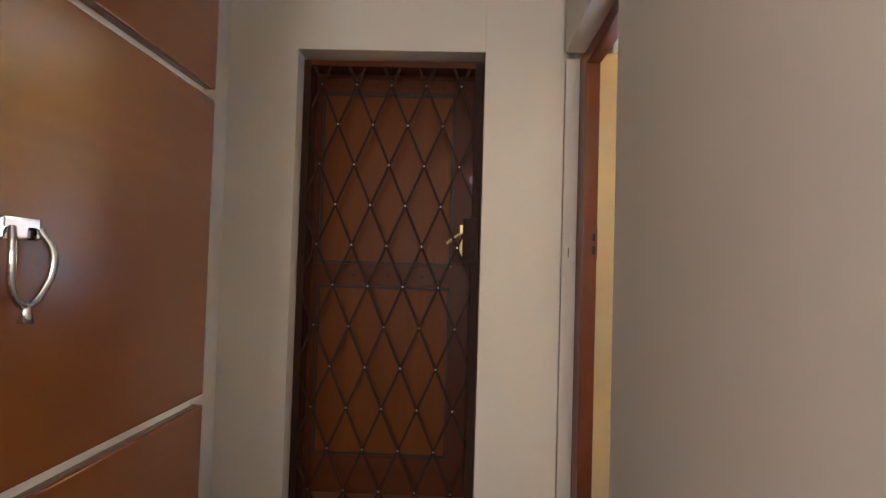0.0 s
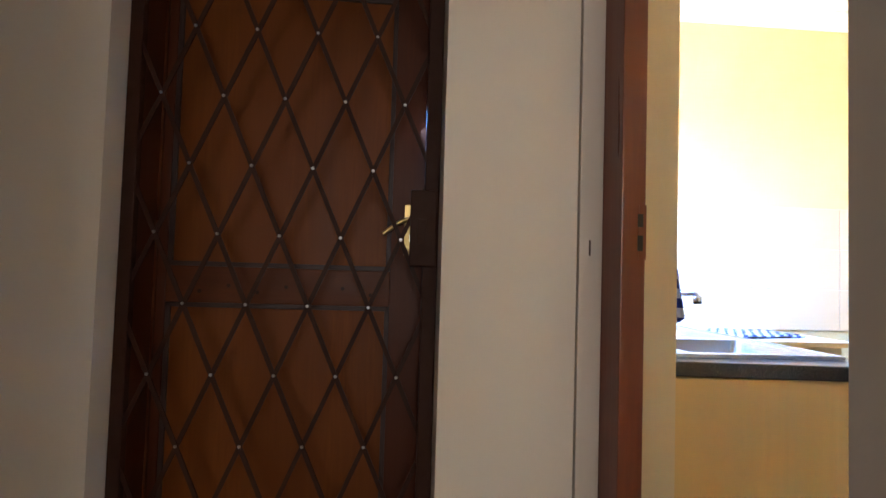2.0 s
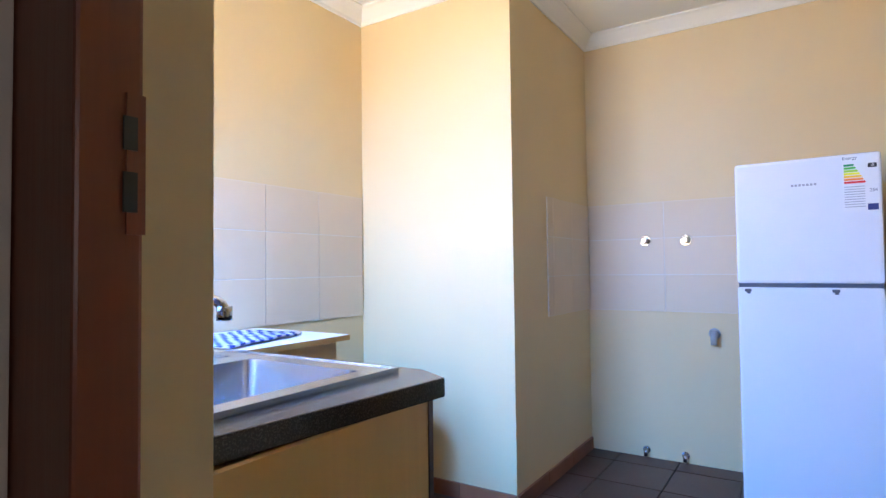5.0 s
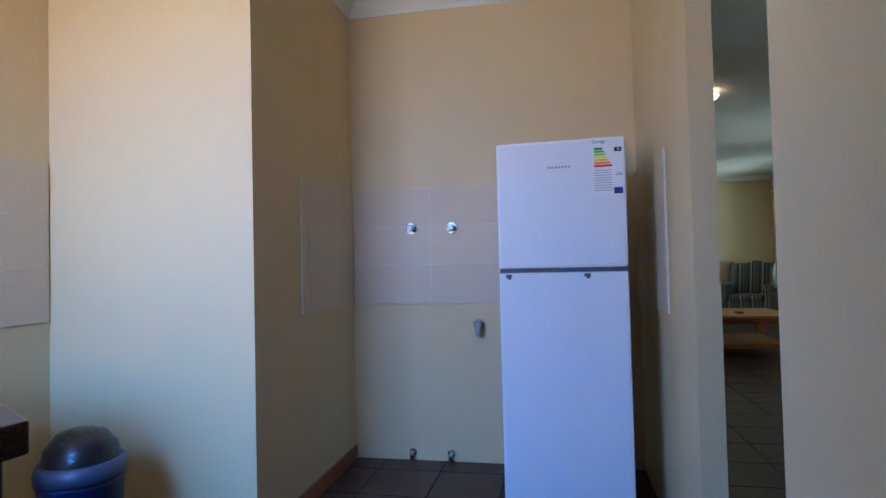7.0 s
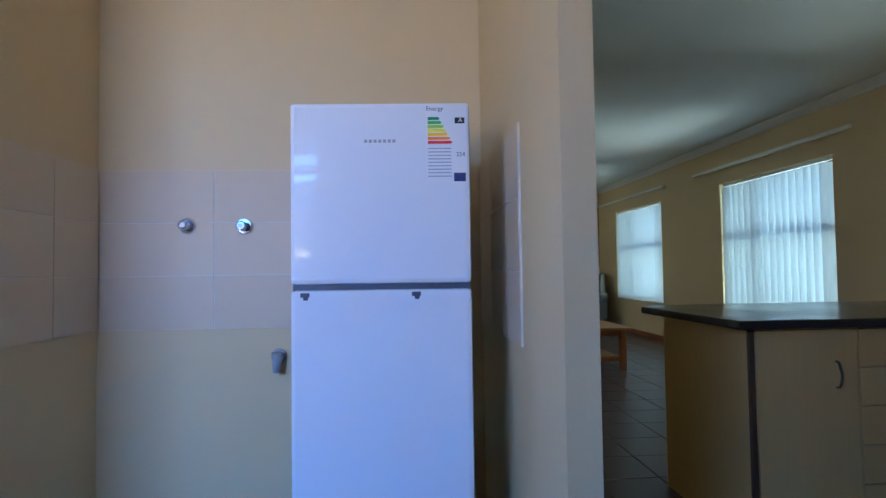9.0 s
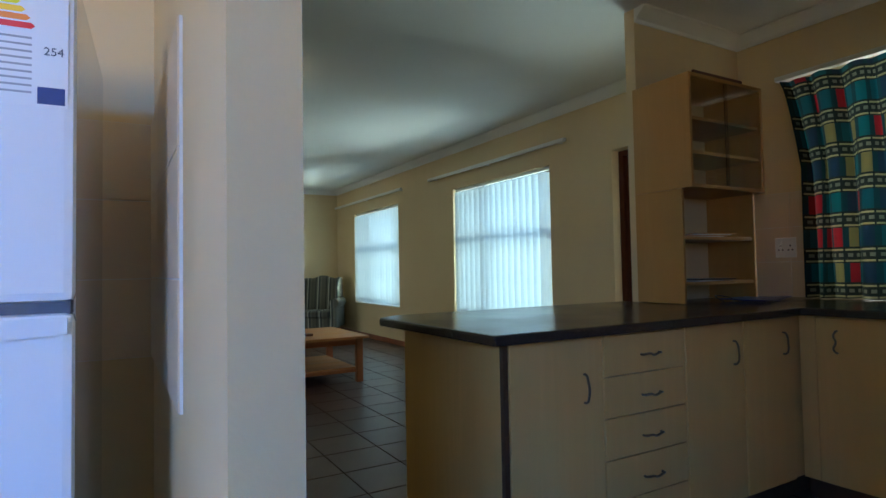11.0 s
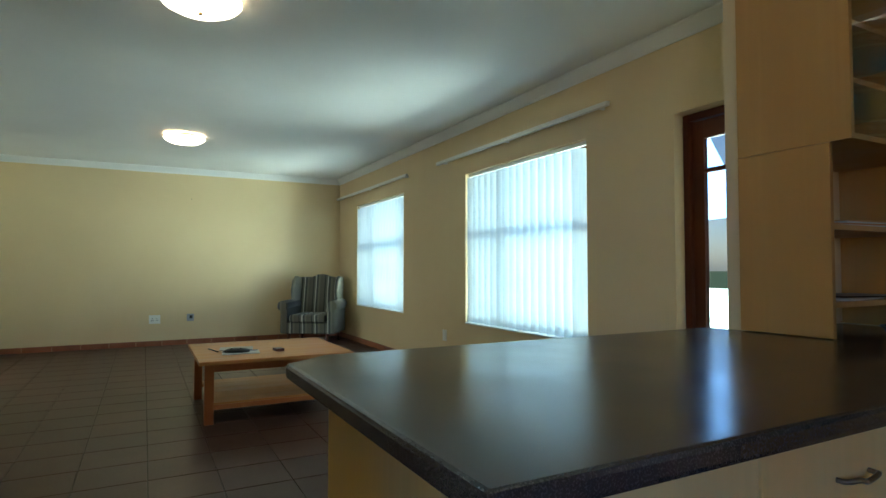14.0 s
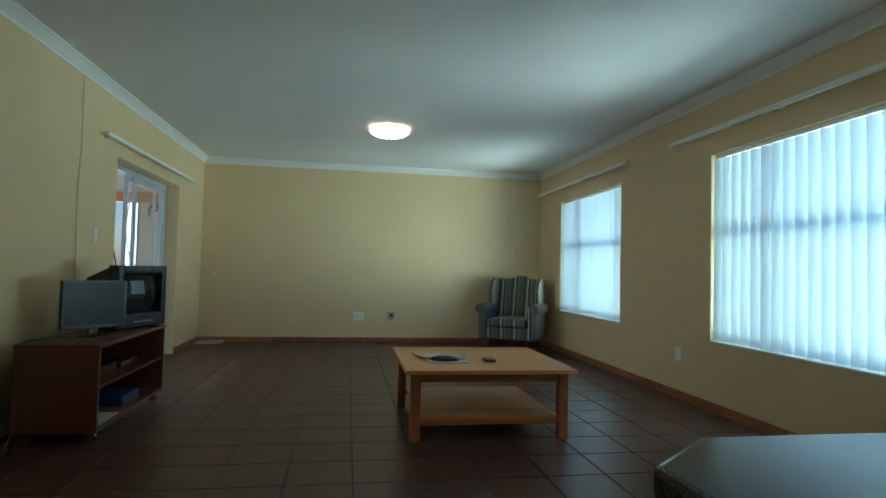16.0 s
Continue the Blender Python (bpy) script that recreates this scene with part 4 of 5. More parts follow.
def curtain():
    c = thing("curtain", pose(0, 0, 0), "blue, red and cream plaid cotton curtain drawn closed", "curtain")
    bm = bmesh.new()
    uvl = bm.loops.layers.uv.new("uv")
    nx, nz = 330, 24
    x0, x1, z0, z1 = 3.84, 1.55, 0.912, 2.23
    rnd = random.Random(3)
    ph = [rnd.uniform(0, 6) for _ in range(4)]
    rows = []
    for k in range(nz + 1):
        v = k / nz
        row = []
        for i in range(nx + 1):
            u = i / nx
            d = 0.044 * math.sin(104 * u + ph[0] + 0.9 * v + 1.1 * math.sin(19 * u)) + 0.030 * math.sin(63 * u + ph[1] - 1.4 * v) + 0.012 * math.sin(23 * u + ph[2])
            d *= 0.55 + 0.45 * (1 - v)
            x = x0 + (x1 - x0) * u - 0.115 * min(1.0, (1 - v) / 0.42) ** 0.7 * (1 - u) ** 6 + 0.014 * math.sin(104 * u + ph[3] + 0.9 * v + 1.1 * math.sin(19 * u))
            row.append((bm.verts.new((x, -1.655 + d, z0 + (z1 - z0) * v)), (u * 2.9, v)))
        rows.append(row)
    for a, b in zip(rows, rows[1:]):
        for i in range(nx):
            quad = (a[i], a[i + 1], b[i + 1], b[i])
            f = bm.faces.new([q[0] for q in quad])
            for lp, q in zip(f.loops, quad):
                lp[uvl].uv = q[1]
    finish("cloth", bm, M_CURTAIN, c, smooth=True)
    r = thing("curtain_rail", pose(0, 0, 0), "white curtain rail over the kitchen window", "curtain rail")
    boxes("rail", [(1.5, -1.69, 2.242, 3.87, -1.64, 2.272)], M_WHITE, r, 0.004)
    boxes("bracket", [(3.83, -1.757, 2.244, 3.85, -1.69, 2.268), (2.6, -1.757, 2.244, 2.62, -1.69, 2.268)], M_WHITE, r)


curtain()
casement("window_kitchen", 1.51, 3.71, 0.93, 2.19, (2.25, 2.98), (1.82,), M_DOORX, "brown framed kitchen window behind the curtain", pose(0, -1.93, 0))


# ---- living room ----
def blind_set(x0, x1, z0, z1, name):
    b = thing(name, pose(0, 0, 0), "pale blue-white vertical fabric blinds, closed", "blind", "window blinds")
    boxes("head_rail", [(x0 + 0.01, YS - 0.075, z1 - 0.035, x1 - 0.01, YS - 0.035, z1 - 0.004)], M_WHITE, b, 0.003)
    n = round((x1 - x0 - 0.12) / 0.108)
    me = None
    rnd = random.Random(int(x0 * 10))
    for k in range(n):
        if me is None:
            bm = bmesh.new()
            seg = 6
            cols = [[bm.verts.new((-0.063 + 0.126 * i / seg, 0.010 * math.cos((i / seg - 0.5) * math.pi), z)) for i in range(seg + 1)] for z in (z0 + 0.02, z1 - 0.045)]
            for i in range(seg):
                bm.faces.new((cols[0][i], cols[0][i + 1], cols[1][i + 1], cols[1][i]))
            s = finish("slat", bm, M_BLIND, b, smooth=True)
            me = s.data
        else:
            s = new("slat", me)
            s.parent = b
        s.matrix_basis = pose(x0 + 0.14 + 0.108 * k, YS - 0.055, 0, 0, 0, 52 + rnd.uniform(-4, 4))
    tubes("chain", [((x1 - 0.05, YS - 0.06, z1 - 0.05), (x1 - 0.05, YS - 0.06, z0 + 0.25), 0.003)], M_SOCKET, b, 6)


for nm, a, c in (("vertical_blind", 6.13, 7.96), ("vertical_blind", 9.55, 11.35)):
    blind_set(a, c, 0.565, 2.12, nm)
    casement("window_living", a + 0.01, c - 0.01, 0.575, 2.11, (a + 1.20,), (1.42,), M_DOORX, "brown framed living room window", pose(0, YS - 0.155, 0))
    structure(boxes("window_sill", [(a + 0.005, YS - 0.16, 0.566, c - 0.005, YS + 0.012, 0.578)], M_WHITE, None, 0.003), "white painted window sill", "sill")
for a, c in ((5.83, 8.47), (9.30, 12.15)):
    r = thing("curtain_rail", pose(0, 0, 0), "bare white curtain rail over the window", "curtain rail", "bare rails")
    boxes("rail", [(a, YS + 0.05, 2.285, c, YS + 0.085, 2.318)], M_WHITE, r, 0.004)
    for q in (a + 0.1, (a + c) / 2, c - 0.12):
        boxes("bracket", [(q, YS, 2.288, q + 0.02, YS + 0.05, 2.312)], M_WHITE, r)
r = thing("curtain_rail", pose(0, 0, 0), "bare white curtain rail over the patio door", "curtain rail", "bare rails")
boxes("rail", [(8.78, YN - 0.085, 2.165, 11.47, YN - 0.05, 2.198)], M_WHITE, r, 0.004)
for q in (8.9, 10.2, 11.38):
    boxes("bracket", [(q, YN - 0.05, 2.168, q + 0.02, YN, 2.193)], M_WHITE, r)


def glazed_door():
    d = thing("glazed_door", pose(4.875, YS - 0.13, 0.0), "dark hardwood outside door with small glass panes", "door")
    boxes("frame", [(-0.452, -0.05, 0, -0.405, 0.05, 2.105), (0.405, -0.05, 0, 0.452, 0.05, 2.105), (-0.405, -0.05, 2.06, 0.405, 0.05, 2.105)], M_DOOR, d, 0.004)
    boxes("stile", [(-0.403, -0.02, 0.02, -0.29, 0.02, 2.055), (0.325, -0.02, 0.02, 0.403, 0.02, 2.055)], M_DOOR, d, 0.003)
    boxes("rail", [(-0.29, -0.02, 0.02, 0.325, 0.02, 0.26), (-0.29, -0.02, 1.94, 0.325, 0.02, 2.055)], M_DOORX, d, 0.003)
    boxes("glazing_bar", [(-0.29, -0.016, z - 0.014, 0.325, 0.016, z + 0.014) for z in (0.62, 1.74)] + [(x - 0.014, -0.015, 0.26, x + 0.014, 0.015, 1.94) for x in (-0.14, 0.0, 0.14)], M_DOORX, d)
    p = boxes("pane", [(-0.29, -0.003, 0.26, 0.325, 0.003, 1.94)], M_GLASS, d)
    p.visible_shadow = False
    boxes("lock_plate", [(-0.36, 0.02, 1.02, -0.325, 0.024, 1.20)], M_BRASS, d)
    pipe("lever_handle", [(-0.342, 0.02, 1.15), (-0.342, 0.06, 1.15), (-0.30, 0.065, 1.15), (-0.23, 0.065, 1.145)], 0.008, M_BRASS, d)


glazed_door()


def ceiling_lamp():
    l = thing("ceiling_lamp", pose(6.20, 0.94, H), "round glass ceiling lamp, switched on", "lamp", "ceiling lamps")
    lathe("base", [(0.0, 0.0), (0.13, 0.0), (0.13, -0.03), (0.0, -0.03)], M_BRASS, l)
    lathe("bowl", [(0.215, -0.035), (0.218, -0.040), (0.20, -0.062), (0.15, -0.088), (0.08, -0.104), (0.0, -0.108)], M_LAMP, l)
    lathe("rim", [(0.205, -0.030), (0.221, -0.030), (0.221, -0.038), (0.214, -0.040), (0.205, -0.030)], M_BRASS, l)
    lathe("finial", [(0.0, -0.106), (0.014, -0.108), (0.010, -0.120), (0.0, -0.124)], M_BRASS, l)
    return l


lamp = ceiling_lamp()
copy_thing(lamp, pose(9.86, 0.81, H, 0, 0, 40))


def coffee_table():
    t = thing("coffee_table", pose(7.80, 0.262, 0), "low pine coffee table with a slatted lower shelf", "table")
    X, Y = 0.55, 0.572
    n = 6
    for k in range(n):
        a, b = -X + 2 * X * k / n, -X + 2 * X * (k + 1) / n
        boxes("top_plank", [(a + 0.0008, -Y, 0.438, b - 0.0008, Y, 0.465)], M_PINE, t, 0.002)
    for sx in (-1, 1):
        for sy in (-1, 1):
            boxes("leg", [(sx * (X - 0.09) - 0.032, sy * (Y - 0.075) - 0.032, 0, sx * (X - 0.09) + 0.032, sy * (Y - 0.075) + 0.032, 0.437)], M_PINELEG, t, 0.004)
    xl, yl = X - 0.09, Y - 0.075
    for sx in (-1, 1):
        boxes("apron", [(sx * xl - 0.011, -yl + 0.033, 0.375, sx * xl + 0.011, yl - 0.033, 0.437)], M_PINELEG, t, 0.002)
        boxes("shelf_rail", [(sx * xl - 0.012, -yl + 0.033, 0.10, sx * xl + 0.012, yl - 0.033, 0.135)], M_PINELEG, t, 0.002)
    for sy in (-1, 1):
        boxes("apron", [(-xl + 0.033, sy * yl - 0.011, 0.375, xl - 0.033, sy * yl + 0.011, 0.437)], M_PINELEG, t, 0.002)
    m = 5
    for k in range(m):
        a, b = -xl - 0.01 + (2 * xl + 0.02) * k / m, -xl - 0.01 + (2 * xl + 0.02) * (k + 1) / m
        boxes("shelf_plank", [(a + 0.001, -yl + 0.034, 0.136, b - 0.001, yl - 0.034, 0.152)], M_PINE, t, 0.0015)
    mg = thing("magazine", pose(7.62, 0.50, 0.466, 0, 0, 84), "printed magazine lying on the coffee table", "magazine")
    boxes("pages", [(-0.14, -0.10, 0, 0.14, 0.10, 0.006)], M_PAPER, mg, 0.001)
    boxes("print_block", [(-0.13 + 0.07 * k, -0.09, 0.0062, -0.075 + 0.07 * k, -0.03 + 0.03 * (k % 2), 0.0068) for k in range(4)], M_PRINT, mg)
    gc = thing("glasses_case", pose(7.60, 0.53, 0.473, 0, 0, 80), "black glasses case on the magazine", "case")
    bm = bmesh.new()
    bmesh.ops.create_uvsphere(bm, u_segments=18, v_segments=10, radius=1.0)
    for v in bm.verts:
        v.co = Vector((v.co.x * 0.10, v.co.y * 0.045, max(v.co.z, -0.4) * 0.026 + 0.0104))
    finish("shell", bm, M_DARK, gc, smooth=True)
    pd = boxes("tablet_cover", [(-0.13, -0.09, 0, 0.13, 0.09, 0.005)], M_GREY, None, 0.002)
    pd.matrix_world = pose(7.86, 0.50, 0.466, 0, 0, 80)
    tagged(pd, "thin grey clear folder on the coffee table", "folder")
    pn = tubes("pen", [((7.70, 0.66, 0.471), (7.93, 0.71, 0.471), 0.005)], M_DARK, None, 8)
    tagged(pn, "dark pen lying on the coffee table", "pen")
    rc = boxes("matchbox", [(-0.05, -0.032, 0, 0.05, 0.032, 0.022)], M_CHERRY, None, 0.004)
    rc.matrix_world = pose(7.60, 0.21, 0.466, 0, 0, 8)
    tagged(rc, "small dark remote control on the coffee table", "remote")
    rc.name = "remote_control"


coffee_table()


def soft_block(name, x0, y0, z0, x1, y1, z1, mat, parent, r):
    bm = bmesh.new()
    add_box(bm, x0, y0, z0, x1, y1, z1)
    bmesh.ops.bevel(bm, geom=bm.edges[:], offset=r, segments=4, affect="EDGES", profile=0.5)
    return finish(name, bm, mat, parent, smooth=True)


def wing_chair():
    c = thing("wing_armchair", pose(11.62, -1.17, 0, 0, 0, -123), "striped grey and cream wingback armchair in the corner", "armchair")
    # local: x across, -y towards the front
    soft_block("seat_base", -0.33, -0.36, 0.16, 0.33, 0.30, 0.33, M_STRIPE, c, 0.02)
    soft_block("seat_cushion", -0.27, -0.39, 0.331, 0.27, 0.22, 0.45, M_STRIPE, c, 0.035)
    bm = bmesh.new()
    nx, nz = 16, 8
    th = []
    for side in (0, 1):
        grid = []
        for k in range(nz + 1):
            v = k / nz
            row = []
            for i in range(nx + 1):
                u = 2 * i / nx - 1
                hgt = 0.40 + v * (0.63 - 0.05 * abs(u) ** 2 + 0.035 * math.cos(u * 6.28) * 0.5)
                y = 0.20 + 0.12 * v + (0.13 if side else 0.0) - 0.015 * math.cos(u * 3.1) * (0 if side else 1)
                row.append(bm.verts.new((u * (0.31 + 0.03 * v), y, hgt)))
            grid.append(row)
        th.append(grid)
    for g in th:
        for a, b in zip(g, g[1:]):
            for i in range(nx):
                bm.faces.new((a[i], a[i + 1], b[i + 1], b[i]))
    f, g = th
    for i in range(nx):
        bm.faces.new((f[nz][i], f[nz][i + 1], g[nz][i + 1], g[nz][i]))
        bm.faces.new((f[0][i], f[0][i + 1], g[0][i + 1], g[0][i]))
    for k in range(nz):
        bm.faces.new((f[k][0], f[k + 1][0], g[k + 1][0], g[k][0]))
        bm.faces.new((f[k][nx], f[k + 1][nx], g[k + 1][nx], g[k][nx]))
    finish("backrest", bm, M_STRIPE, c, smooth=True)
    for s in (-1, 1):
        soft_block("arm", s * 0.36 - 0.06, -0.36, 0.16, s * 0.36 + 0.06, 0.26, 0.56, M_STRIPE, c, 0.03)
        tubes("arm_roll", [((s * 0.375, -0.385, 0.575), (s * 0.375, 0.22, 0.585), 0.078)], M_STRIPE, c, 24)
        bm = bmesh.new()
        pts = [(0.27, 0.60), (-0.02, 0.64), (-0.05, 0.80), (0.02, 0.96), (0.14, 1.02), (0.33, 1.0), (0.30, 0.62)]
        face = bm.faces.new([bm.verts.new((s * 0.345 - 0.03, y, z)) for y, z in pts])
        ex = bmesh.ops.extrude_face_region(bm, geom=[face])["geom"]
        bmesh.ops.translate(bm, vec=(0.06, 0, 0), verts=[v for v in ex if isinstance(v, bmesh.types.BMVert)])
        finish("wing", bm, M_STRIPE, c, 0.018, smooth=False)
        tubes("leg", [((s * 0.29, -0.31, 0.161), (s * 0.30, -0.33, 0.0), 0.026, 0.017)], M_CHERRY, c, 12)
        tubes("leg", [((s * 0.29, 0.25, 0.161), (s * 0.30, 0.30, 0.0), 0.026, 0.017)], M_CHERRY, c, 12)


wing_chair()


def tv_corner():
    s = thing("tv_stand", pose(7.42, 2.68, 0), "dark cherry tv stand on castors with open shelves", "tv stand")
    L, D, z0, z1 = 1.24, 0.47, 0.07, 0.60
    boxes("side", [(0, 0, z0, 0.024, D, z1 - 0.024)], M_CHERRYV, s, 0.002)
    boxes("side", [(L - 0.024, 0, z0, L, D, z1 - 0.024)], M_CHERRYV, s, 0.002)
    boxes("top", [(-0.008, -0.008, z1 - 0.023, L + 0.008, D, z1)], M_CHERRY, s, 0.003)
    boxes("bottom", [(0.0245, 0.0, z0, L - 0.0245, D, z0 + 0.024)], M_CHERRY, s, 0.002)
    boxes("shelf", [(0.0245, 0.01, 0.325, L - 0.0245, D - 0.02, 0.345)], M_CHERRY, s, 0.002)
    boxes("back", [(0.0245, D - 0.012, z0 + 0.0245, L - 0.0245, D - 0.002, z1 - 0.0245)], M_CHERRY, s)
    for x in (0.07, L - 0.07):
        for y in (0.05, D - 0.06):
            c = tubes("castor", [((x - 0.014, y, 0.029), (x + 0.014, y, 0.029), 0.029), ((x, y, 0.05), (x, y, 0.0695), 0.012)], M_CHROME, s, 14)
    for nm, r, mt, lb in (("video_player", (7.60, 2.80, 0.3455, 8.02, 3.08, 0.405), M_DARK, "flat black video player on the middle shelf"),
                          ("decoder_box", (8.10, 2.80, 0.3455, 8.42, 3.02, 0.385), M_DARK, "slim black decoder on the middle shelf"),
                          ("game_box", (7.98, 2.74, 0.0945, 8.30, 2.98, 0.165), M_BLUE, "dark blue electronic box on the bottom shelf")):
        o = thing(nm, pose(r[0], r[1], r[2]), lb, "player")
        boxes("case", [(0, 0, 0, r[3] - r[0], r[4] - r[1], r[5] - r[2])], mt, o, 0.004)
        boxes("slot", [(0.04, -0.002, 0.02, 0.16, -0.0005, 0.026)], M_GREY, o)
    pp = boxes("paper_sheet", [(7.52, 2.70, 0.0945, 7.82, 2.94, 0.098)], M_PAPER)
    tagged(pp, "white paper sheet on the bottom shelf", "paper")
    t = thing("crt_television", pose(8.42, 2.89, 0.601, 0, 0, -21), "old black tube television with curved screen", "television")
    # local: -y is the front
    boxes("front_frame", [(-0.255, -0.14, 0.012, -0.205, -0.05, 0.48), (0.205, -0.14, 0.012, 0.255, -0.05, 0.48), (-0.205, -0.14, 0.42, 0.205, -0.05, 0.48), (-0.205, -0.14, 0.012, 0.205, -0.05, 0.115)], M_DARK, t, 0.008)
    bm = bmesh.new()
    rows = [[bm.verts.new((-0.206 + 0.412 * i / 14, -0.128 + 0.022 * ((2 * i / 14 - 1) ** 2 + (2 * k / 10 - 1) ** 2), 0.114 + 0.307 * k / 10)) for i in range(15)] for k in range(11)]
    for a, b in zip(rows, rows[1:]):
        for i in range(14):
            bm.faces.new((a[i], a[i + 1], b[i + 1], b[i]))
    finish("screen", bm, M_SCREEN, t, smooth=True)
    bm = bmesh.new()
    vs = add_box(bm, -0.25, -0.05, 0.012, 0.25, 0.24, 0.47)
    for v in vs:
        if v.co.y > 0.1:
            v.co.x *= 0.62
            v.co.z = 0.012 + (v.co.z - 0.012) * 0.80
    finish("tube_housing", bm, M_DARK, t, 0.015)
    boxes("foot", [(-0.2, -0.12, 0, -0.15, 0.15, 0.012), (0.15, -0.12, 0, 0.2, 0.15, 0.012)], M_DARK, t)
    boxes("control_strip", [(-0.09 + 0.035 * k, -0.1425, 0.05, -0.07 + 0.035 * k, -0.1402, 0.06) for k in range(6)], M_GREY, t)
    m = thing("flat_monitor", pose(7.87, 2.90, 0.601, 0, 0, -36), "thin black flat monitor on a small foot", "monitor")
    boxes("panel", [(-0.22, -0.012, 0.052, 0.22, 0.022, 0.375)], M_DARK, m, 0.005)
    boxes("screen", [(-0.205, -0.0145, 0.075, 0.205, -0.0122, 0.362)], M_MATTE_SCREEN, m)
    boxes("neck", [(-0.03, 0.0, 0.012, 0.03, 0.02, 0.052)], M_DARK, m, 0.004)
    lathe("foot", [(0.0, 0.0), (0.115, 0.0), (0.115, 0.006), (0.06, 0.013), (0.0, 0.014)], M_DARK, m)
    p = pipe("tv_cable", [(7.50, 3.14, 0.606), (7.56, 3.12, 0.608), (7.66, 3.05, 0.608), (7.76, 2.98, 0.608)], 0.004, M_DARK)
    tagged(p, "black power cable behind the monitor", "cable")
    p = pipe("wall_cable", [(8.48, YN - 0.004, H - 0.08), (8.48, YN - 0.005, 2.0), (8.45, YN - 0.006, 1.7), (8.47, YN - 0.005, 1.2), (8.47, YN - 0.006, 0.6), (8.47, YN - 0.006, 0.02)], 0.0035, M_CABLE)
    tagged(p, "thin pale cable running down the wall", "cable")
    p = pipe("coiled_cable", [(12.02 + 0.10 * math.cos(k * 0.9), 3.08 + (0.16 + 0.01 * k % 0.05) * math.sin(k * 0.9), 0.008 + 0.0016 * k) for k in range(22)], 0.005, M_CABLE)
    tagged(p, "loose coil of white cable on the floor", "cable")
    p = pipe("floor_cable", [(6.95, 3.1, 0.006), (7.05, 3.02, 0.03), (7.12, 3.0, 0.12), (7.2, 3.02, 0.13), (7.24, 3.06, 0.006)], 0.006, M_DARK)
    tagged(p, "black cable loop on the floor by the stand", "cable")


M_CHERRYV = wood("cherry_veneer_upright", (0.085, 0.024, 0.012), (0.14, 0.042, 0.020), "z", 0.35, 3.0)
tv_corner()


def patio_door():
    p = thing("patio_door", pose(0.1, YN + 0.19, 0), "aluminium sliding patio door, partly open", "door", kind="structure")
    boxes("frame", [(9.10, -0.04, 0, 9.15, 0.04, 2.058), (10.95, -0.04, 0, 11.0, 0.04, 2.058), (9.15, -0.04, 2.01, 10.95, 0.04, 2.058), (9.15, -0.04, 0, 10.95, 0.04, 0.03)], M_ALU, p, 0.003)
    boxes("sash", [(10.0, -0.03, 0.03, 10.06, -0.004, 2.01), (10.89, -0.03, 0.03, 10.95, -0.004, 2.01), (10.06, -0.03, 0.03, 10.89, -0.004, 0.11), (10.06, -0.03, 1.95, 10.89, -0.004, 2.01)], M_ALU, p, 0.003)
    boxes("sash", [(9.86, 0.004, 0.03, 9.92, 0.03, 2.01), (10.70, 0.004, 0.03, 10.76, 0.03, 2.01), (9.92, 0.004, 0.03, 10.70, 0.03, 0.11), (9.92, 0.004, 1.95, 10.70, 0.03, 2.01)], M_ALU, p, 0.003)
    g = boxes("pane", [(10.06, -0.02, 0.11, 10.89, -0.014, 1.95)], M_GLASS, p)
    g.visible_shadow = False
    g = boxes("pane", [(9.92, 0.014, 0.11, 10.70, 0.02, 1.95)], M_GLASS, p)
    g.visible_shadow = False
    # the sun room outside
    wall("sunroom_wall_east", [(11.6, YN + 0.24, 0, 11.75, 3.92, H - 0.18), (11.6, 5.1, 0, 11.75, 6.6, H - 0.18), (11.6, 3.92, 2.04, 11.75, 5.1, H - 0.18)], M_PLASTER, "pale plaster wall of the sun room")
    wall("sunroom_wall_west", [(8.45, YN + 0.24, 0, 8.6, 6.6, H - 0.18)], M_PLASTER, "pale plaster wall of the sun room")
    wall("sunroom_wall_north", [(8.6, 5.8, 0, 9.0, 5.98, H - 0.3), (10.9, 5.8, 0, 11.6, 5.98, H - 0.3), (9.0, 5.8, 2.05, 10.9, 5.98, H - 0.3)], M_PLASTER, "pale plaster sun room wall with a gated opening")
    structure(boxes("roof_beam", [(11.44, YN + 0.242, 1.88, 11.598, 5.795, 2.01)], M_PINE, None, 0.006), "orange varnished pine beam in the sun room", "beam")
    g = thing("sunroom_gate", pose(11.66, 0, 0), "grey steel burglar gate in the sun room opening", "gate")
    boxes("frame", [(0, 3.92, 0, 0.03, 3.97, 2.035), (0, 4.46, 0, 0.03, 4.50, 2.035), (0, 5.06, 0, 0.03, 5.1, 2.035), (0, 3.97, 2.0, 0.03, 5.06, 2.035), (0, 3.97, 0.0, 0.03, 5.06, 0.04)], M_GREY, g)
    for k in range(6):
        y = 4.06 + 0.18 * k
        pipe("scroll_bar", [(0.01, y, 0.04), (0.01, y + 0.04, 0.5), (0.01, y - 0.04, 1.0), (0.01, y + 0.04, 1.5), (0.01, y, 2.0)], 0.008, M_IRON, g)
    orn = pipe("wall_ornament", [(11.59, 3.79, 1.80), (11.585, 3.76, 1.90), (11.585, 3.71, 1.87), (11.585, 3.73, 1.78), (11.585, 3.79, 1.84), (11.585, 3.80, 1.72)], 0.012, M_IRON)
    tagged(orn, "dark wrought iron lizard ornament on the wall", "ornament")


patio_door()


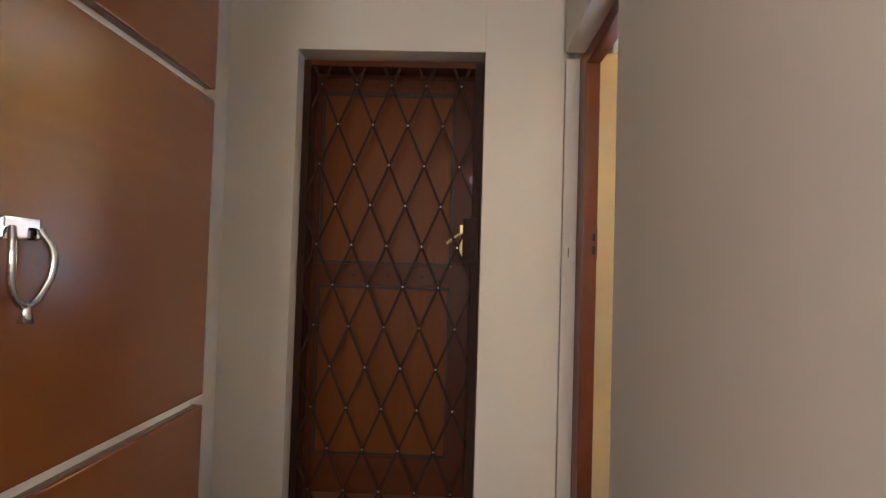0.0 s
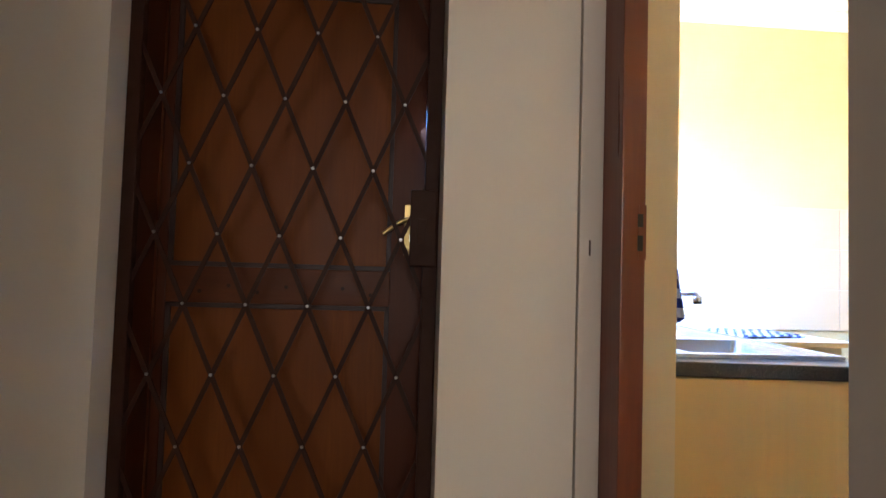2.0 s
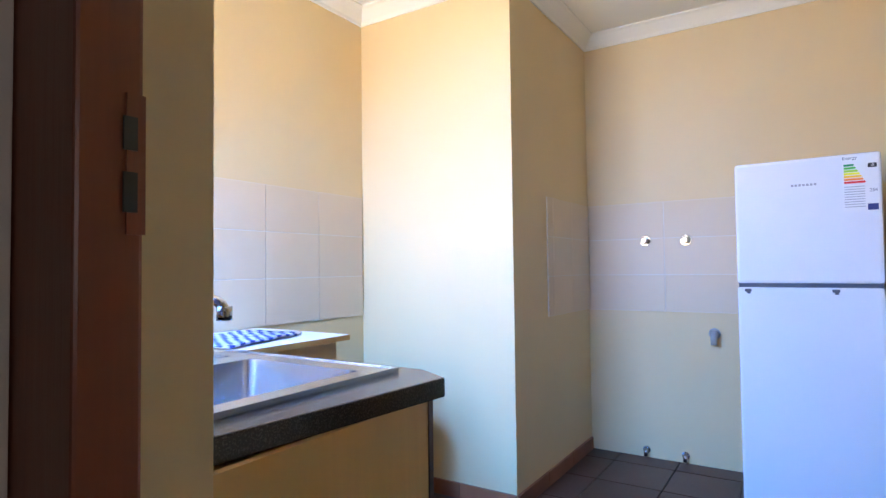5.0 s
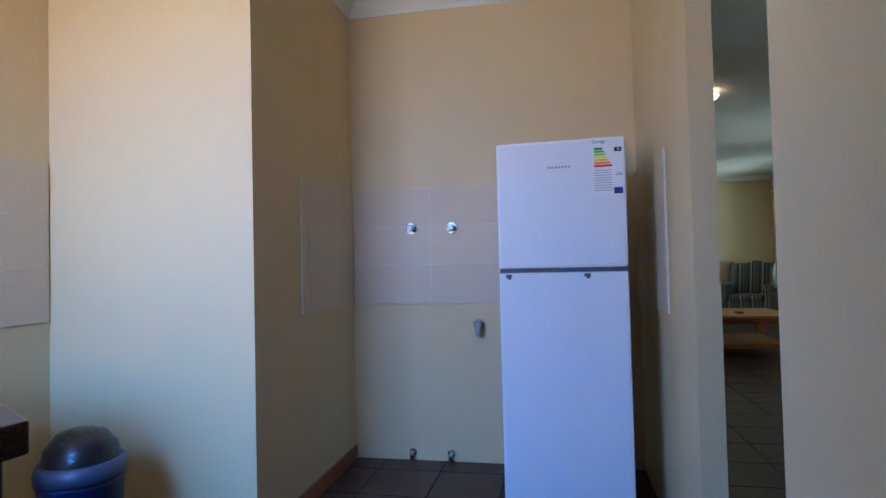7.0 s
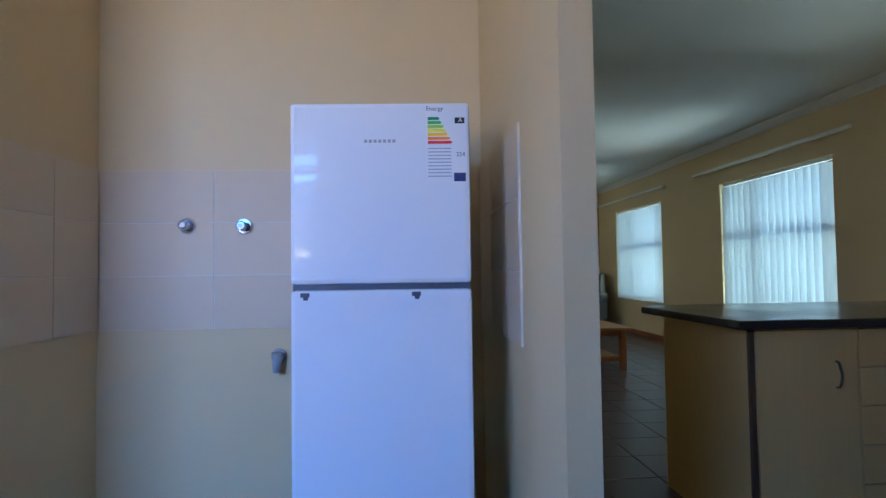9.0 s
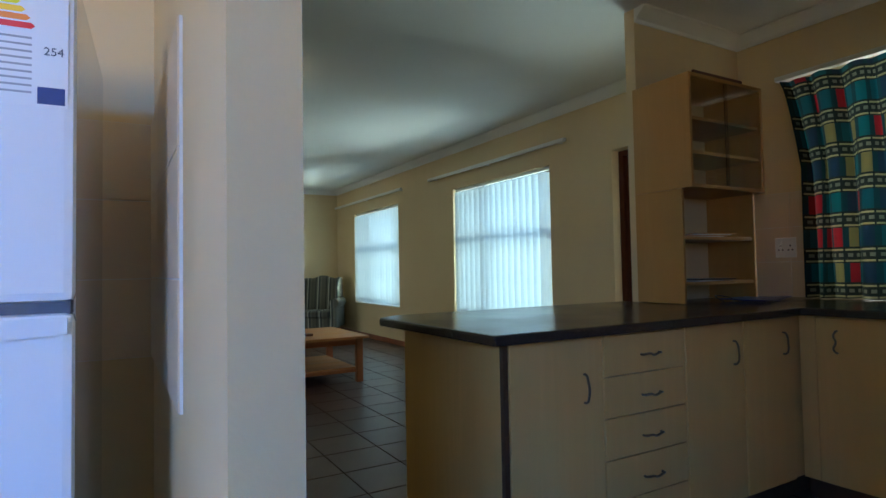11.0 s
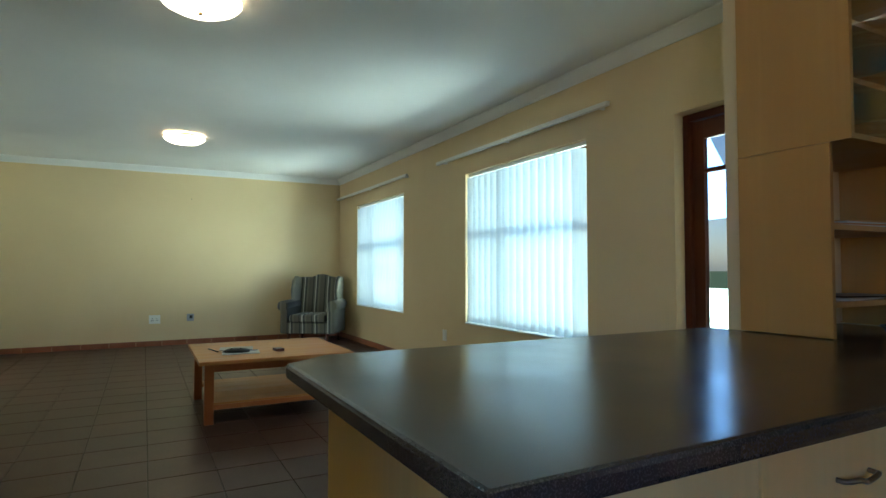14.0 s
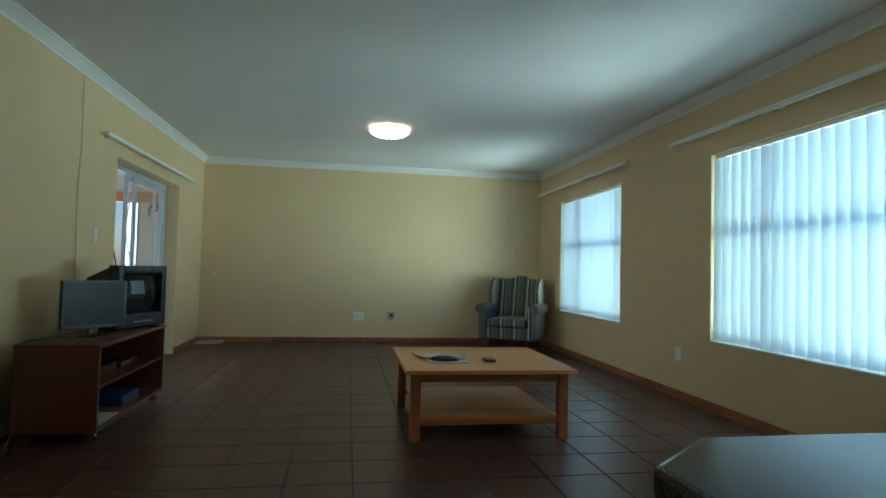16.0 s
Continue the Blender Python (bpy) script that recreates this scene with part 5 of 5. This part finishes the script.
# ---- wall tiles ----
def tiled(name, a, b, z0, rows, th, inward, tw=0.30):
    p = thing(name, pose(0, 0, 0), "pale glazed splashback tiles with thin grout", "tiles", kind="structure")
    a, b, d = Vector((*a, 0)), Vector((*b, 0)), Vector((*inward, 0))
    run = (b - a).normalized()
    q = b + d * 0.005
    boxes("grout", [(min(a.x, q.x), min(a.y, q.y), z0, max(a.x, q.x), max(a.y, q.y), z0 + rows * th)], M_WGROUT, p)
    length = (b - a).length
    n = math.ceil(length / tw)
    for r in range(rows):
        for k in range(n):
            u, v = a + run * (k * tw + 0.0015) + d * 0.005, a + run * (min((k + 1) * tw, length) - 0.0015) + d * 0.008
            boxes("wall_tile", [(min(u.x, v.x), min(u.y, v.y), z0 + r * th + 0.0015, max(u.x, v.x), max(u.y, v.y), z0 + (r + 1) * th - 0.0015)], M_WTILE, p, 0.001)


tiled("tiles_fridge", (3.7095, 3.40), (3.7095, 1.82), 0.885, 3, 0.22, (-1, 0), 0.46)
tiled("tiles_pier", (3.70, 3.4095), (3.02, 3.4095), 0.89, 3, 0.218, (0, -1))
tiled("tiles_wing", (3.70, 1.8155), (2.90, 1.8155), 0.89, 3, 0.218, (0, 1))
tiled("tiles_sink", (2.59, 4.3595), (0.53, 4.3595), 0.899, 3, 0.222, (0, -1), 0.345)
tiled("tiles_curtain", (4.17, YS + 0.0005), (3.745, YS + 0.0005), 0.908, 3, 0.218, (0, 1))


# ---- floor tiles ----
def floor_tiles():
    fl = bpy.data.objects["floor"]
    p = 0.345
    bm = bmesh.new()
    add_box(bm, -p / 2 + 0.003, -p / 2 + 0.003, -0.0075, p / 2 - 0.003, p / 2 - 0.003, 0.0)
    bmesh.ops.bevel(bm, geom=[e for e in bm.edges if all(v.co.z > -0.001 for v in e.verts)], offset=0.002, segments=1, affect="EDGES")
    bmesh.ops.recalc_face_normals(bm, faces=bm.faces)
    me = bpy.data.meshes.new("floor_tile")
    bm.to_mesh(me)
    bm.free()
    me.materials.append(M_TILE)
    rest = bmesh.new()
    count = 0
    for i in range(-5, 36):
        for k in range(-7, 14):
            x, y = 0.10 + p * i + p / 2, 1.155 + p * k + p / 2 - 2 * p
            if not (-1.4 < x < XE + 0.1 and -1.9 < y < 4.45):
                continue
            near = 4.3 < x < 10.2 and -1.7 < y < 2.75 or 2.9 < x < 3.7 and 2.4 < y < 3.5
            if near and count < 300:
                o = new("floor_tile", me)
                o.parent = fl
                o.matrix_basis = pose(x, y, 0, 0, 0, 90 * ((i * 7 + k * 3) % 4))
                count += 1
            else:
                tmp = bmesh.new()
                tmp.from_mesh(me)
                bmesh.ops.translate(tmp, vec=(x, y, 0), verts=tmp.verts)
                base = len(rest.verts)
                vs = [rest.verts.new(v.co) for v in tmp.verts]
                for f in tmp.faces:
                    rest.faces.new([vs[v.index] for v in f.verts])
                tmp.free()
    o = finish("floor_tiles", rest, M_TILE, fl)
    o["kind"] = "stuff"


floor_tiles()
